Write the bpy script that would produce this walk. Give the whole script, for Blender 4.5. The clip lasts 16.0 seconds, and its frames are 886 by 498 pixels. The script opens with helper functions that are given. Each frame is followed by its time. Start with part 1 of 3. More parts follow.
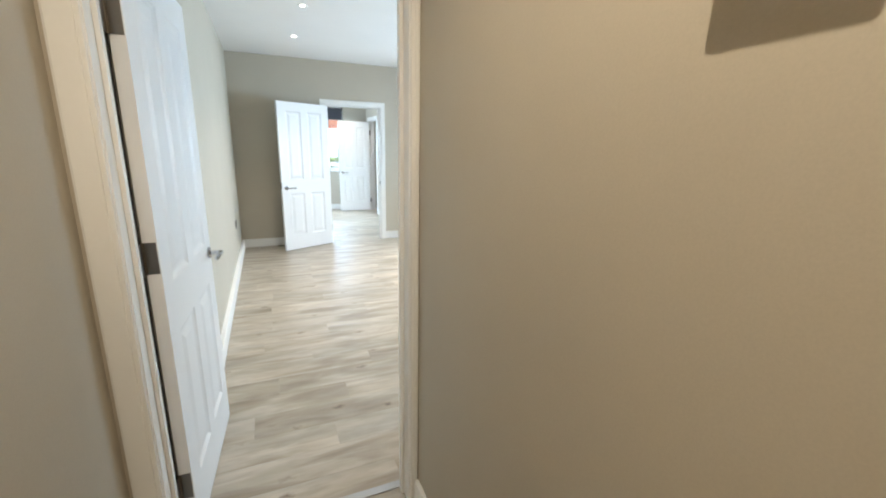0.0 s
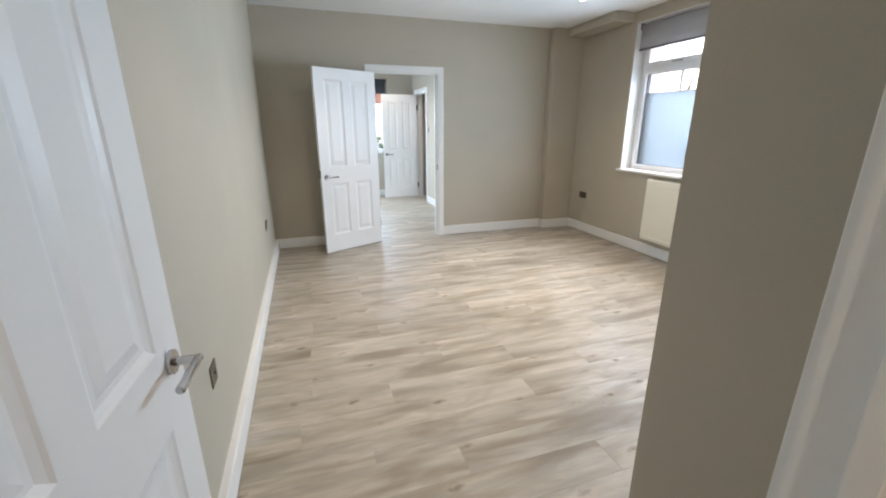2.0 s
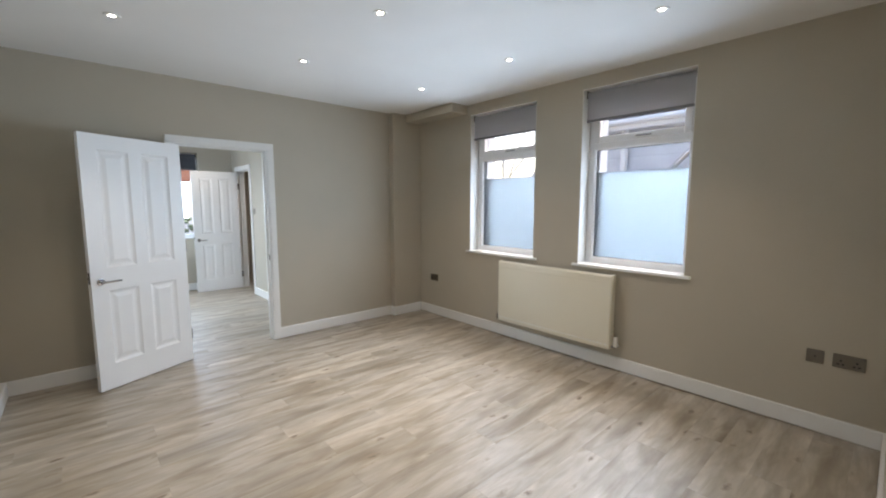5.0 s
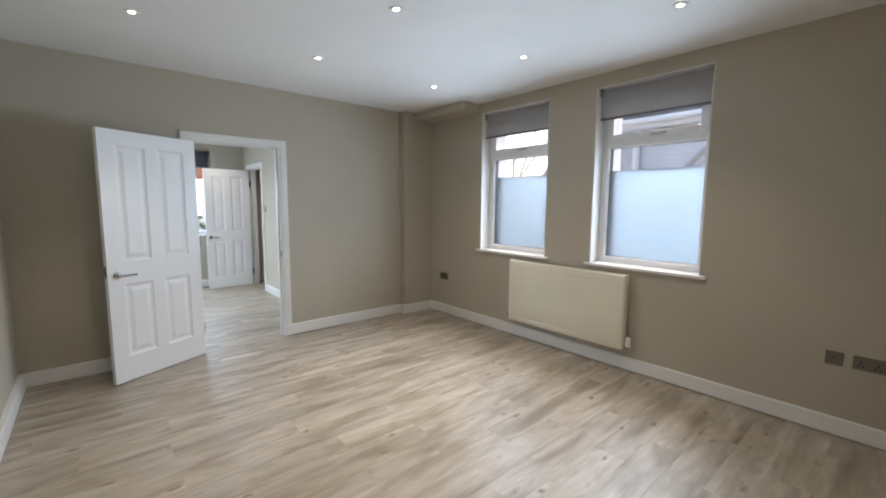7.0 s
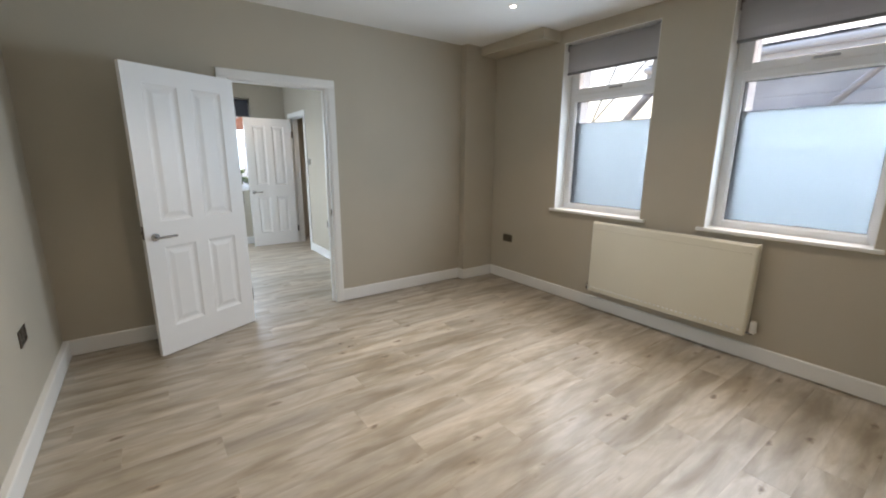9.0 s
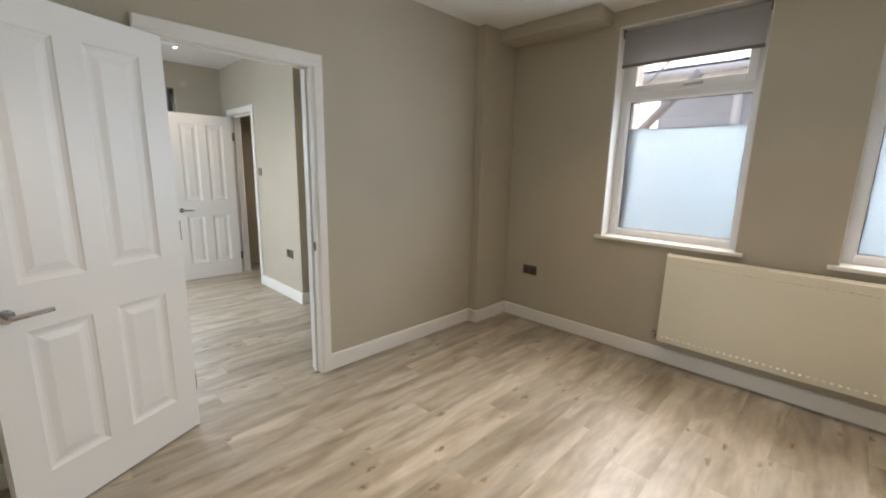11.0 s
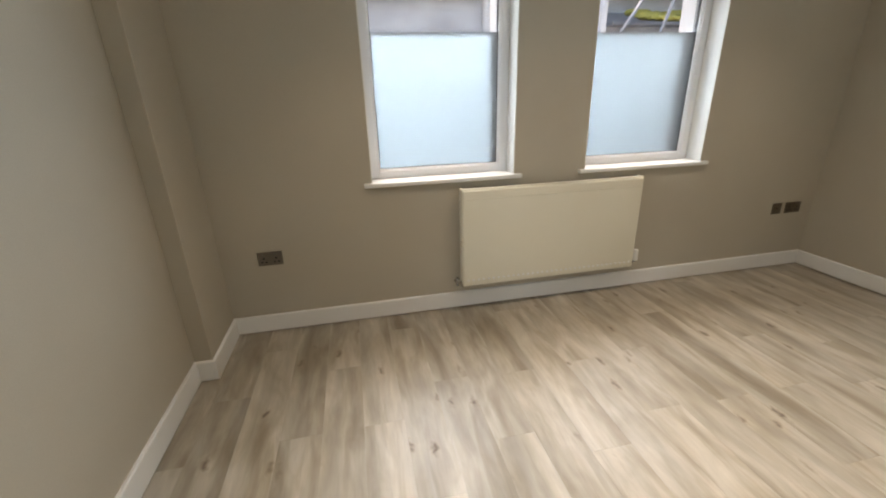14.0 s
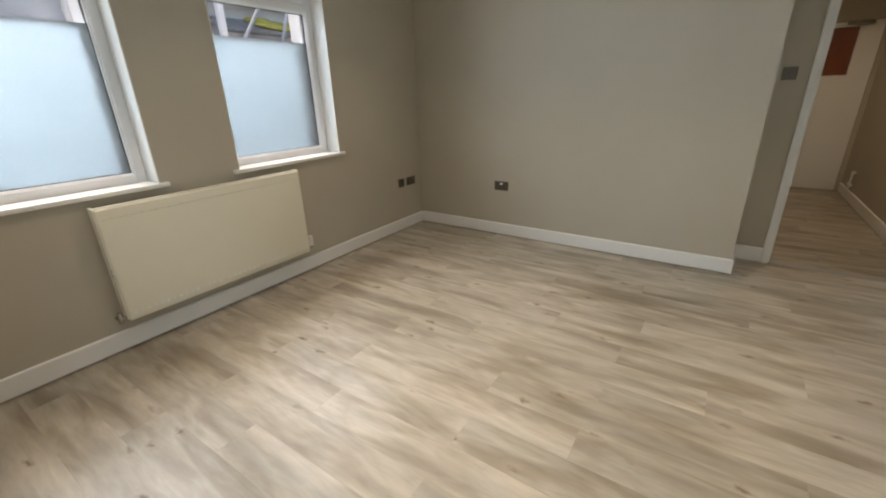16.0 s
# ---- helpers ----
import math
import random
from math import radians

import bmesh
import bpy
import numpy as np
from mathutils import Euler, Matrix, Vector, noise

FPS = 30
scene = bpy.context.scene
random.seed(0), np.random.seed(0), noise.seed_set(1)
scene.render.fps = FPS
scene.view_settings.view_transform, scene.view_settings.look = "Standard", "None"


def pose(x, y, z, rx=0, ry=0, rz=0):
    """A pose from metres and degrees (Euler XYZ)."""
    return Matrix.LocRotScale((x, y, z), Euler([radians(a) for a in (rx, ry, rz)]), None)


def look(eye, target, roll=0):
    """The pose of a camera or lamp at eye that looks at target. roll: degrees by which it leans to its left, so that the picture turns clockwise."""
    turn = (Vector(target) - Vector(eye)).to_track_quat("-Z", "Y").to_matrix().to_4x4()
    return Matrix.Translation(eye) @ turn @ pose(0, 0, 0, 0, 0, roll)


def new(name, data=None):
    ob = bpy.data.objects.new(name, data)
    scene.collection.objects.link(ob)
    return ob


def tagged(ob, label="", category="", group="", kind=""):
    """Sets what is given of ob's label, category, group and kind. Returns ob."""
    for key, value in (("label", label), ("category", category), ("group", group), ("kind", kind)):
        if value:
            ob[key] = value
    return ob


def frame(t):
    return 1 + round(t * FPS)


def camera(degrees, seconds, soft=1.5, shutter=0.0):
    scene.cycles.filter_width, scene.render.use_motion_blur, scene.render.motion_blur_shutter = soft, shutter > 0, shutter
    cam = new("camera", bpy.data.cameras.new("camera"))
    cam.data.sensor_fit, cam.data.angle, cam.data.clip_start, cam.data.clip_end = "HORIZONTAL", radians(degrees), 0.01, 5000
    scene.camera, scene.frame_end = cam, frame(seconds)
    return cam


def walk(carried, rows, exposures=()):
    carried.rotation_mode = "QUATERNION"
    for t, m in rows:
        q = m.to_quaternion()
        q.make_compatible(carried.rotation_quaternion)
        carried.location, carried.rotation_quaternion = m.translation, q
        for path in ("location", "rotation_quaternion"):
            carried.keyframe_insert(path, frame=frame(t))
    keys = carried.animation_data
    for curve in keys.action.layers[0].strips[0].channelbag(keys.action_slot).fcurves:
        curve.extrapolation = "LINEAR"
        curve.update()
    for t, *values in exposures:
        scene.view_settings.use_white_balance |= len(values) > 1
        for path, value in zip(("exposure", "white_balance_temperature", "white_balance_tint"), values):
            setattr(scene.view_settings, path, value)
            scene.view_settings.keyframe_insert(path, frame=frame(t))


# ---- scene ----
cam = camera(94.7, 16.0, soft=2.0)
PATH = [
    (0, (1.868, 3.276, 1.425), (2.64, 5.059, 0.951), 1.2),
    (0.5, (1.862, 3.538, 1.412), (2.374, 5.408, 0.922), 1.3),
    (1, (1.894, 3.829, 1.42), (2.292, 5.723, 0.918), 1.2),
    (1.5, (1.872, 4.208, 1.43), (2.315, 6.086, 0.904), 0.5),
    (2, (1.902, 4.529, 1.407), (2.506, 6.347, 0.83), -0.1),
    (2.5, (1.962, 4.778, 1.404), (2.76, 6.503, 0.782), -0.4),
    (3, (1.986, 4.978, 1.356), (2.962, 6.604, 0.722), -0.4),
    (3.5, (2.032, 5.143, 1.396), (3.141, 6.691, 0.785), -0.3),
    (4, (2.046, 5.201, 1.417), (3.259, 6.704, 0.897), -0.2),
    (4.5, (2.048, 5.184, 1.448), (3.329, 6.672, 1.067), -0.1),
    (5, (2.026, 5.167, 1.473), (3.348, 6.651, 1.25), 0.0),
    (5.2, (2.022, 5.158, 1.474), (3.352, 6.644, 1.313), 0.0),
    (7.3, (1.996, 5.209, 1.432), (3.274, 6.727, 1.177), 0.6),
    (7.5, (2.028, 5.225, 1.42), (3.273, 6.760, 1.118), 0.6),
    (8, (2.079, 5.364, 1.391), (3.261, 6.931, 1.007), 0.7),
    (8.5, (2.122, 5.581, 1.413), (3.275, 7.160, 0.989), 0.7),
    (9, (2.108, 5.840, 1.415), (3.251, 7.423, 0.979), 0.4),
    (11.5, (2.366, 7.498, 1.422), (3.883, 8.741, 1.032), 0.5),
    (12, (2.525, 7.803, 1.451), (4.177, 8.840, 1.013), -0.4),
    (12.5, (2.631, 8.044, 1.404), (4.411, 8.826, 0.936), -0.9),
    (13, (2.807, 8.374, 1.334), (4.698, 8.778, 0.824), -0.6),
    (13.5, (2.962, 8.531, 1.368), (4.87, 8.545, 0.77), -1.4),
    (14, (2.997, 8.661, 1.399), (4.832, 8.282, 0.698), -1.7),
    (14.5, (2.938, 8.752, 1.411), (4.635, 8.019, 0.645), -1.7),
    (15, (2.864, 8.776, 1.4), (4.378, 7.726, 0.621), -1.4),
    (15.5, (2.799, 8.751, 1.36), (4.097, 7.426, 0.612), -1.7),
    (16, (2.766, 8.703, 1.365), (3.823, 7.163, 0.65), -1.7),
]
EXPOSURES = [(0, 3.46, 6400, 11), (1.0, 3.24, 6600, 15), (2.0, 2.91, 6750, 17), (3.5, 2.56, 6800, 17), (5.2, 2.53, 6800, 18), (9.0, 2.34, 7150, 18), (11.5, 2.40, 7950, 20), (14.5, 2.50, 7700, 17), (16, 2.35, 7600, 16)]
walk(cam, [(t, look(eye, target, roll)) for t, eye, target, roll in PATH], EXPOSURES)

# ---- world, sun, lamps ----
world = bpy.data.worlds.new("world")
scene.world = world
world.use_nodes = True
wn = world.node_tree.nodes
sky = wn.new("ShaderNodeTexSky")
sky.sky_type = "NISHITA"
sky.sun_disc = False
sky.sun_elevation = radians(48)
sky.sun_rotation = radians(95)
sky.air_density, sky.dust_density = 1.2, 3.0
wn["Background"].inputs["Strength"].default_value = 0.14
world.node_tree.links.new(sky.outputs["Color"], wn["Background"].inputs["Color"])

sun_data = bpy.data.lights.new("sun", "SUN")
sun_data.energy, sun_data.angle, sun_data.color = 1.1, radians(50), (1.0, 0.96, 0.9)
sun_lamp = new("sun", sun_data)
sun_lamp.matrix_world = look((0, 0, 0), (-math.sin(radians(95)), -math.cos(radians(95)), -math.tan(radians(48))))

CEIL = 2.597
ROOM_SPOT, HALL_SPOT = 4.1, 6.6


def spot_data(name, watts, colour, cone):
    d = bpy.data.lights.new(name, "SPOT")
    d.energy, d.color, d.spot_size, d.spot_blend, d.shadow_soft_size = watts, colour, radians(cone), 0.75, 0.012
    return d


room_spot = spot_data("downlight_beam", ROOM_SPOT, (1.0, 0.88, 0.73), 94)
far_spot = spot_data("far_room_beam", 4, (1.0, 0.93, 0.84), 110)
hall_spot = spot_data("hall_beam", HALL_SPOT, (1.0, 0.87, 0.67), 155)
hall_end_spot = spot_data("hall_end_beam", 0.9, (1.0, 0.83, 0.6), 120)


def sky_patch(width, height, strength, spread):
    """An added area lamp that stands in for sky light through a window's opening."""
    d = bpy.data.lights.new("window_daylight", "AREA")
    d.shape, d.size, d.size_y = "RECTANGLE", width, height
    d.energy, d.color, d.spread = strength * width * height, (0.57, 0.79, 1.0), radians(spread)
    return d


# ---- materials ----
def material(name):
    m = bpy.data.materials.new(name)
    m.use_nodes = True
    return m, m.node_tree.nodes, m.node_tree.links, m.node_tree.nodes["Principled BSDF"]


def coords(nodes, links, scale, kind="Object"):
    tc, mp = nodes.new("ShaderNodeTexCoord"), nodes.new("ShaderNodeMapping")
    mp.inputs["Scale"].default_value = scale
    links.new(tc.outputs[kind], mp.inputs["Vector"])
    return mp.outputs["Vector"]


def noise_tex(nodes, links, vec, scale, detail=4.0, rough=0.55, warp=0.0):
    n = nodes.new("ShaderNodeTexNoise")
    n.inputs["Scale"].default_value, n.inputs["Detail"].default_value, n.inputs["Roughness"].default_value = scale, detail, rough
    n.inputs["Distortion"].default_value = warp
    links.new(vec, n.inputs["Vector"])
    return n.outputs["Fac"]


def ramp(nodes, links, fac, stops):
    r = nodes.new("ShaderNodeValToRGB")
    while len(r.color_ramp.elements) < len(stops):
        r.color_ramp.elements.new(0.5)
    for e, (p, c) in zip(r.color_ramp.elements, stops):
        e.position, e.color = p, (*c, 1)
    links.new(fac, r.inputs["Fac"])
    return r.outputs["Color"]


def mix(nodes, links, kind, fac, a, b):
    n = nodes.new("ShaderNodeMix")
    n.data_type, n.blend_type = "RGBA", kind
    for sock, v in ((n.inputs[0], fac), (n.inputs[6], a), (n.inputs[7], b)):
        if isinstance(v, (int, float)):
            sock.default_value = v
        elif isinstance(v, tuple):
            sock.default_value = (*v, 1)
        else:
            links.new(v, sock)
    return n.outputs[2]


def bump(nodes, links, bsdf, height, strength, dist):
    b = nodes.new("ShaderNodeBump")
    b.inputs["Strength"].default_value, b.inputs["Distance"].default_value = strength, dist
    links.new(height, b.inputs["Height"])
    links.new(b.outputs["Normal"], bsdf.inputs["Normal"])


def paint(name, colour, rough, vary=0.04, grain=220.0, relief=0.15, metal=0.0, spec=0.5):
    """Painted or plain surface with faint mottling and fine relief."""
    m, n, l, b = material(name)
    vec = coords(n, l, (1, 1, 1))
    big = noise_tex(n, l, vec, 1.7, 3)
    lo, hi = tuple(c * (1 - vary) for c in colour), tuple(min(1, c * (1 + vary)) for c in colour)
    base = ramp(n, l, big, [(0.3, lo), (0.7, hi)])
    fine = noise_tex(n, l, vec, grain, 2)
    base = mix(n, l, "OVERLAY", 0.06, base, fine)
    l.new(base, b.inputs["Base Color"])
    rr = n.new("ShaderNodeMapRange")
    rr.inputs["To Min"].default_value, rr.inputs["To Max"].default_value = max(0.02, rough - 0.06), rough + 0.06
    l.new(noise_tex(n, l, vec, 9.0, 3), rr.inputs["Value"])
    l.new(rr.outputs["Result"], b.inputs["Roughness"])
    b.inputs["Metallic"].default_value = metal
    b.inputs["Specular IOR Level"].default_value = spec
    if relief:
        bump(n, l, b, fine, relief, 0.0006)
    return m


M_WALL = paint("greige_emulsion", (0.474, 0.425, 0.341), 0.75, 0.03, 260, 0.25)
M_CEIL = paint("white_ceiling_emulsion", (0.80, 0.79, 0.77), 0.8, 0.02, 240, 0.2)
M_GLOSS = paint("white_satin_woodwork", (0.80, 0.79, 0.76), 0.32, 0.02, 90, 0.10)
M_DOOR = paint("white_moulded_door_paint", (0.80, 0.79, 0.77), 0.38, 0.02, 130, 0.14)
M_UPVC = paint("white_upvc", (0.84, 0.85, 0.87), 0.3, 0.005, 400, 0.0)
M_RAD = paint("cream_white_enamel", (0.78, 0.735, 0.60), 0.3, 0.015, 120, 0.05)
M_CHROME = paint("polished_chrome", (0.5, 0.5, 0.51), 0.16, 0.03, 80, 0.0, 1.0)
M_STEEL = paint("brushed_nickel", (0.20, 0.178, 0.15), 0.36, 0.08, 300, 0.05, 1.0)
M_PEWTER = paint("dark_pewter_plate", (0.16, 0.14, 0.12), 0.4, 0.08, 300, 0.05, 0.85)
M_BLACK = paint("black_plastic", (0.02, 0.02, 0.02), 0.45, 0.1, 100, 0.0)
M_WHITEPL = paint("white_plastic", (0.75, 0.74, 0.7), 0.4, 0.02, 100, 0.0)
M_GAP_SHADE = paint("hinge_gap_black", (0.012, 0.011, 0.010), 0.8, 0.1, 100, 0.0)
M_GASKET = paint("grey_gasket", (0.06, 0.06, 0.065), 0.6, 0.1, 100, 0.0)
M_RENDER = paint("weathered_grey_render", (0.58, 0.61, 0.65), 0.9, 0.2, 40, 0.6)
M_SLATE = paint("old_slate", (0.20, 0.21, 0.225), 0.7, 0.25, 30, 0.6)
M_GALV = paint("galvanised_tube", (0.40, 0.41, 0.43), 0.45, 0.1, 60, 0.1, 0.6)
M_MOSS = paint("yellow_moss", (0.36, 0.33, 0.07), 0.95, 0.4, 60, 1.0)
M_GROUND = paint("concrete_yard", (0.28, 0.28, 0.28), 0.9, 0.2, 30, 0.6)
M_HEDGE = paint("hedge_leaf", (0.09, 0.13, 0.05), 0.7, 0.4, 50, 0.3)
M_BRICK = paint("red_brick", (0.36, 0.15, 0.09), 0.85, 0.2, 60, 0.5)
M_PALE = paint("white_render", (0.7, 0.71, 0.72), 0.9, 0.06, 40, 0.4)
M_BAR = paint("dark_grey_blind_bar", (0.17, 0.165, 0.17), 0.6, 0.05, 200, 0.1)
M_OUTER = paint("bright_white_masonry_paint", (0.86, 0.86, 0.85), 0.8, 0.03, 60, 0.3)
M_REDGLASS = paint("dark_red_door_panel", (0.19, 0.042, 0.014), 0.25, 0.15, 40, 0.0)
M_DARKBLIND = paint("charcoal_blind_fabric", (0.06, 0.062, 0.075), 0.85, 0.06, 400, 0.3)


def fabric_material():
    m, n, l, b = material("grey_roller_blind_fabric")
    vec = coords(n, l, (1, 1, 1))
    w1 = n.new("ShaderNodeTexWave")
    w1.inputs["Scale"].default_value, w1.inputs["Distortion"].default_value = 420, 1.5
    w1.bands_direction = "Y"
    l.new(vec, w1.inputs["Vector"])
    base = ramp(n, l, noise_tex(n, l, vec, 3, 3), [(0.3, (0.47, 0.46, 0.46)), (0.7, (0.51, 0.50, 0.495))])
    base = mix(n, l, "OVERLAY", 0.15, base, w1.outputs["Color"])
    l.new(base, b.inputs["Base Color"])
    b.inputs["Roughness"].default_value = 0.85
    tr = n.new("ShaderNodeBsdfTranslucent")
    tr.inputs["Color"].default_value = (0.55, 0.55, 0.58, 1)
    ms = n.new("ShaderNodeMixShader")
    ms.inputs["Fac"].default_value = 0.42
    l.new(b.outputs["BSDF"], ms.inputs[1])
    l.new(tr.outputs["BSDF"], ms.inputs[2])
    l.new(ms.outputs["Shader"], n["Material Output"].inputs["Surface"])
    return m


def wood_material():
    """Grey-washed oak plank: long streaks along the plank, cloudy patches and small knots; each plank differs."""
    m, n, l, b = material("grey_oak_vinyl_plank")
    tc, info = n.new("ShaderNodeTexCoord"), n.new("ShaderNodeObjectInfo")
    off = n.new("ShaderNodeVectorMath")
    off.operation = "MULTIPLY_ADD"
    comb = n.new("ShaderNodeCombineXYZ")
    for k, s in enumerate((37.0, 53.0, 71.0)):
        mul = n.new("ShaderNodeMath")
        mul.operation = "MULTIPLY"
        mul.inputs[1].default_value = s
        l.new(info.outputs["Random"], mul.inputs[0])
        l.new(mul.outputs[0], comb.inputs[k])
    off.inputs[1].default_value = (1, 1, 1)
    l.new(tc.outputs["Object"], off.inputs[0])
    l.new(comb.outputs[0], off.inputs[2])

    def mapped(scale):
        mp = n.new("ShaderNodeMapping")
        mp.inputs["Scale"].default_value = scale
        l.new(off.outputs[0], mp.inputs["Vector"])
        return mp.outputs["Vector"]

    band = noise_tex(n, l, mapped((0.75, 8, 1)), 1.0, 2, 0.45, 0.5)
    cloud = noise_tex(n, l, mapped((2.6, 8.5, 1)), 1.0, 3, 0.45, 0.8)
    fleck = noise_tex(n, l, mapped((6, 42, 1)), 1.0, 4, 0.6, 0.6)
    grain = noise_tex(n, l, mapped((14, 330, 1)), 1.0, 2, 0.6)
    base = ramp(n, l, cloud, [(0.22, (0.312, 0.264, 0.197)), (0.45, (0.392, 0.342, 0.270)), (0.60, (0.448, 0.402, 0.332)), (0.80, (0.532, 0.488, 0.418))])
    base = mix(n, l, "OVERLAY", 0.45, base, ramp(n, l, band, [(0.28, (0.25, 0.24, 0.23)), (0.5, (0.5, 0.5, 0.5)), (0.64, (0.60, 0.60, 0.60)), (0.75, (0.74, 0.74, 0.74))]))
    base = mix(n, l, "OVERLAY", 0.24, base, fleck)
    base = mix(n, l, "OVERLAY", 0.08, base, grain)
    # dark smudges drawn out along the grain
    smudge = noise_tex(n, l, mapped((1.4, 7.0, 1)), 1.0, 3, 0.5, 1.0)
    base = mix(n, l, "MULTIPLY", 1.0, base, ramp(n, l, smudge, [(0.47, (1, 1, 1)), (0.63, (0.76, 0.72, 0.66)), (0.78, (0.60, 0.55, 0.48))]))
    # knots in some cells: dark ragged heart, faint rim
    vo = n.new("ShaderNodeTexVoronoi")
    vo.inputs["Scale"].default_value = 1.0
    rag = n.new("ShaderNodeVectorMath")
    rag.operation = "MULTIPLY_ADD"
    rag.inputs[1].default_value = (0.42, 0.42, 0)
    ragged = n.new("ShaderNodeTexNoise")
    ragged.inputs["Scale"].default_value = 30
    l.new(off.outputs[0], ragged.inputs["Vector"])
    l.new(ragged.outputs["Color"], rag.inputs[0])
    l.new(mapped((4.2, 10.0, 1)), rag.inputs[2])
    l.new(rag.outputs[0], vo.inputs["Vector"])
    knot = ramp(n, l, vo.outputs["Distance"], [(0.0, (0.27, 0.21, 0.17)), (0.05, (0.45, 0.37, 0.31)), (0.13, (0.86, 0.83, 0.80)), (0.20, (1.07, 1.06, 1.05)), (0.42, (1, 1, 1))])
    some = n.new("ShaderNodeSeparateColor")
    l.new(vo.outputs["Color"], some.inputs["Color"])
    pick = n.new("ShaderNodeMapRange")
    pick.inputs["From Min"].default_value, pick.inputs["From Max"].default_value = 0.28, 0.42
    l.new(some.outputs["Red"], pick.inputs["Value"])
    base = mix(n, l, "MULTIPLY", pick.outputs["Result"], base, knot)
    tone = n.new("ShaderNodeMapRange")
    tone.inputs["To Min"].default_value, tone.inputs["To Max"].default_value = 0.93, 1.06
    l.new(info.outputs["Random"], tone.inputs["Value"])
    hsv = n.new("ShaderNodeHueSaturation")
    l.new(tone.outputs["Result"], hsv.inputs["Value"])
    l.new(base, hsv.inputs["Color"])
    l.new(hsv.outputs["Color"], b.inputs["Base Color"])
    rr = n.new("ShaderNodeMapRange")
    rr.inputs["To Min"].default_value, rr.inputs["To Max"].default_value = 0.31, 0.45
    b.inputs["Specular IOR Level"].default_value = 0.9
    l.new(grain, rr.inputs["Value"])
    l.new(rr.outputs["Result"], b.inputs["Roughness"])
    bump(n, l, b, grain, 0.12, 0.0008)
    return m


def glass_material(name, rough, tint, milky=0.0):
    m, n, l, b = material(name)
    b.inputs["Base Color"].default_value = (*tint, 1)
    b.inputs["Roughness"].default_value = rough
    b.inputs["Transmission Weight"].default_value = 1.0
    b.inputs["IOR"].default_value = 1.45
    if rough > 0.1:
        bump(n, l, b, noise_tex(n, l, coords(n, l, (1, 1, 1)), 600, 2), 0.1, 0.0003)
        # faint tint clouds imitate uneven light from behind the film
        cloud = noise_tex(n, l, coords(n, l, (1, 1, 1)), 1.2, 2, 0.4)
        l.new(ramp(n, l, cloud, [(0.3, tuple(0.97 * c for c in tint)), (0.7, tuple(1.03 * c for c in tint))]), b.inputs["Base Color"])
    if milky:
        tr, ms = n.new("ShaderNodeBsdfTranslucent"), n.new("ShaderNodeMixShader")
        tr.inputs["Color"].default_value = (*tint, 1)
        ms.inputs["Fac"].default_value = milky
        l.new(b.outputs["BSDF"], ms.inputs[1])
        l.new(tr.outputs["BSDF"], ms.inputs[2])
        l.new(ms.outputs["Shader"], n["Material Output"].inputs["Surface"])
    return m


def lamp_material():
    m, n, l, b = material("lit_lamp_lens")
    b.inputs["Base Color"].default_value = (0.9, 0.88, 0.8, 1)
    b.inputs["Emission Color"].default_value = (1.0, 0.93, 0.8, 1)
    b.inputs["Emission Strength"].default_value = 6.0
    return m


M_FABRIC, M_WOOD = fabric_material(), wood_material()
# tints hold down the brightness seen through; shadowless panes pass daylight undimmed
M_GLASS = glass_material("view_dimming_glass", 0.0, (0.60, 0.615, 0.625))
M_FROST = glass_material("frosted_privacy_film", 0.42, (0.078, 0.081, 0.082), 0.006)
M_LENS = lamp_material()


# ---- mesh helpers ----
def part(name, bm, mat, parent=None, label="", smooth=False, kind=""):
    me = bpy.data.meshes.new(name)
    bmesh.ops.recalc_face_normals(bm, faces=bm.faces)
    if smooth:
        for f in bm.faces:
            f.smooth = True
    bm.to_mesh(me)
    bm.free()
    me.materials.append(mat)
    if smooth:
        me.set_sharp_from_angle(angle=radians(35))
    ob = new(name, me)
    ob.parent = parent
    return tagged(ob, label=label, kind=kind)


def thing(name, m, label, category, kind="", group=""):
    ob = new(name)
    ob.empty_display_size = 0.1
    ob.matrix_basis = m
    return tagged(ob, label, category, group, kind)


def box(x0, x1, y0, y1, z0, z1, bevel=0.0, bm=None, seg=2):
    own = bmesh.new()
    r = bmesh.ops.create_cube(own, size=1.0)
    bmesh.ops.transform(own, verts=r["verts"], matrix=Matrix.Translation(((x0 + x1) / 2, (y0 + y1) / 2, (z0 + z1) / 2)) @ Matrix.Diagonal((x1 - x0, y1 - y0, z1 - z0, 1)))
    if bevel:
        bmesh.ops.bevel(own, geom=own.edges[:], offset=bevel, segments=seg, affect="EDGES", profile=0.5)
    if bm is None:
        return own
    me = bpy.data.meshes.new("join")
    own.to_mesh(me)
    own.free()
    bm.from_mesh(me)
    bpy.data.meshes.remove(me)
    return bm


def tube(p, q, r0, r1=None, sides=20, bm=None, bevel=0.0):
    """A closed cylinder or cone from p to q."""
    own = bmesh.new()
    p, q = Vector(p), Vector(q)
    turn = (q - p).to_track_quat("Z", "Y").to_matrix().to_4x4()
    bmesh.ops.create_cone(own, cap_ends=True, segments=sides, radius1=r0, radius2=r0 if r1 is None else r1, depth=(q - p).length, matrix=Matrix.Translation((p + q) / 2) @ turn)
    if bevel:
        bmesh.ops.bevel(own, geom=[e for e in own.edges if any(len(f.verts) > 4 for f in e.link_faces)], offset=bevel, segments=2, affect="EDGES", profile=0.5)
    if bm is None:
        return own
    me = bpy.data.meshes.new("join")
    own.to_mesh(me)
    own.free()
    bm.from_mesh(me)
    bpy.data.meshes.remove(me)
    return bm


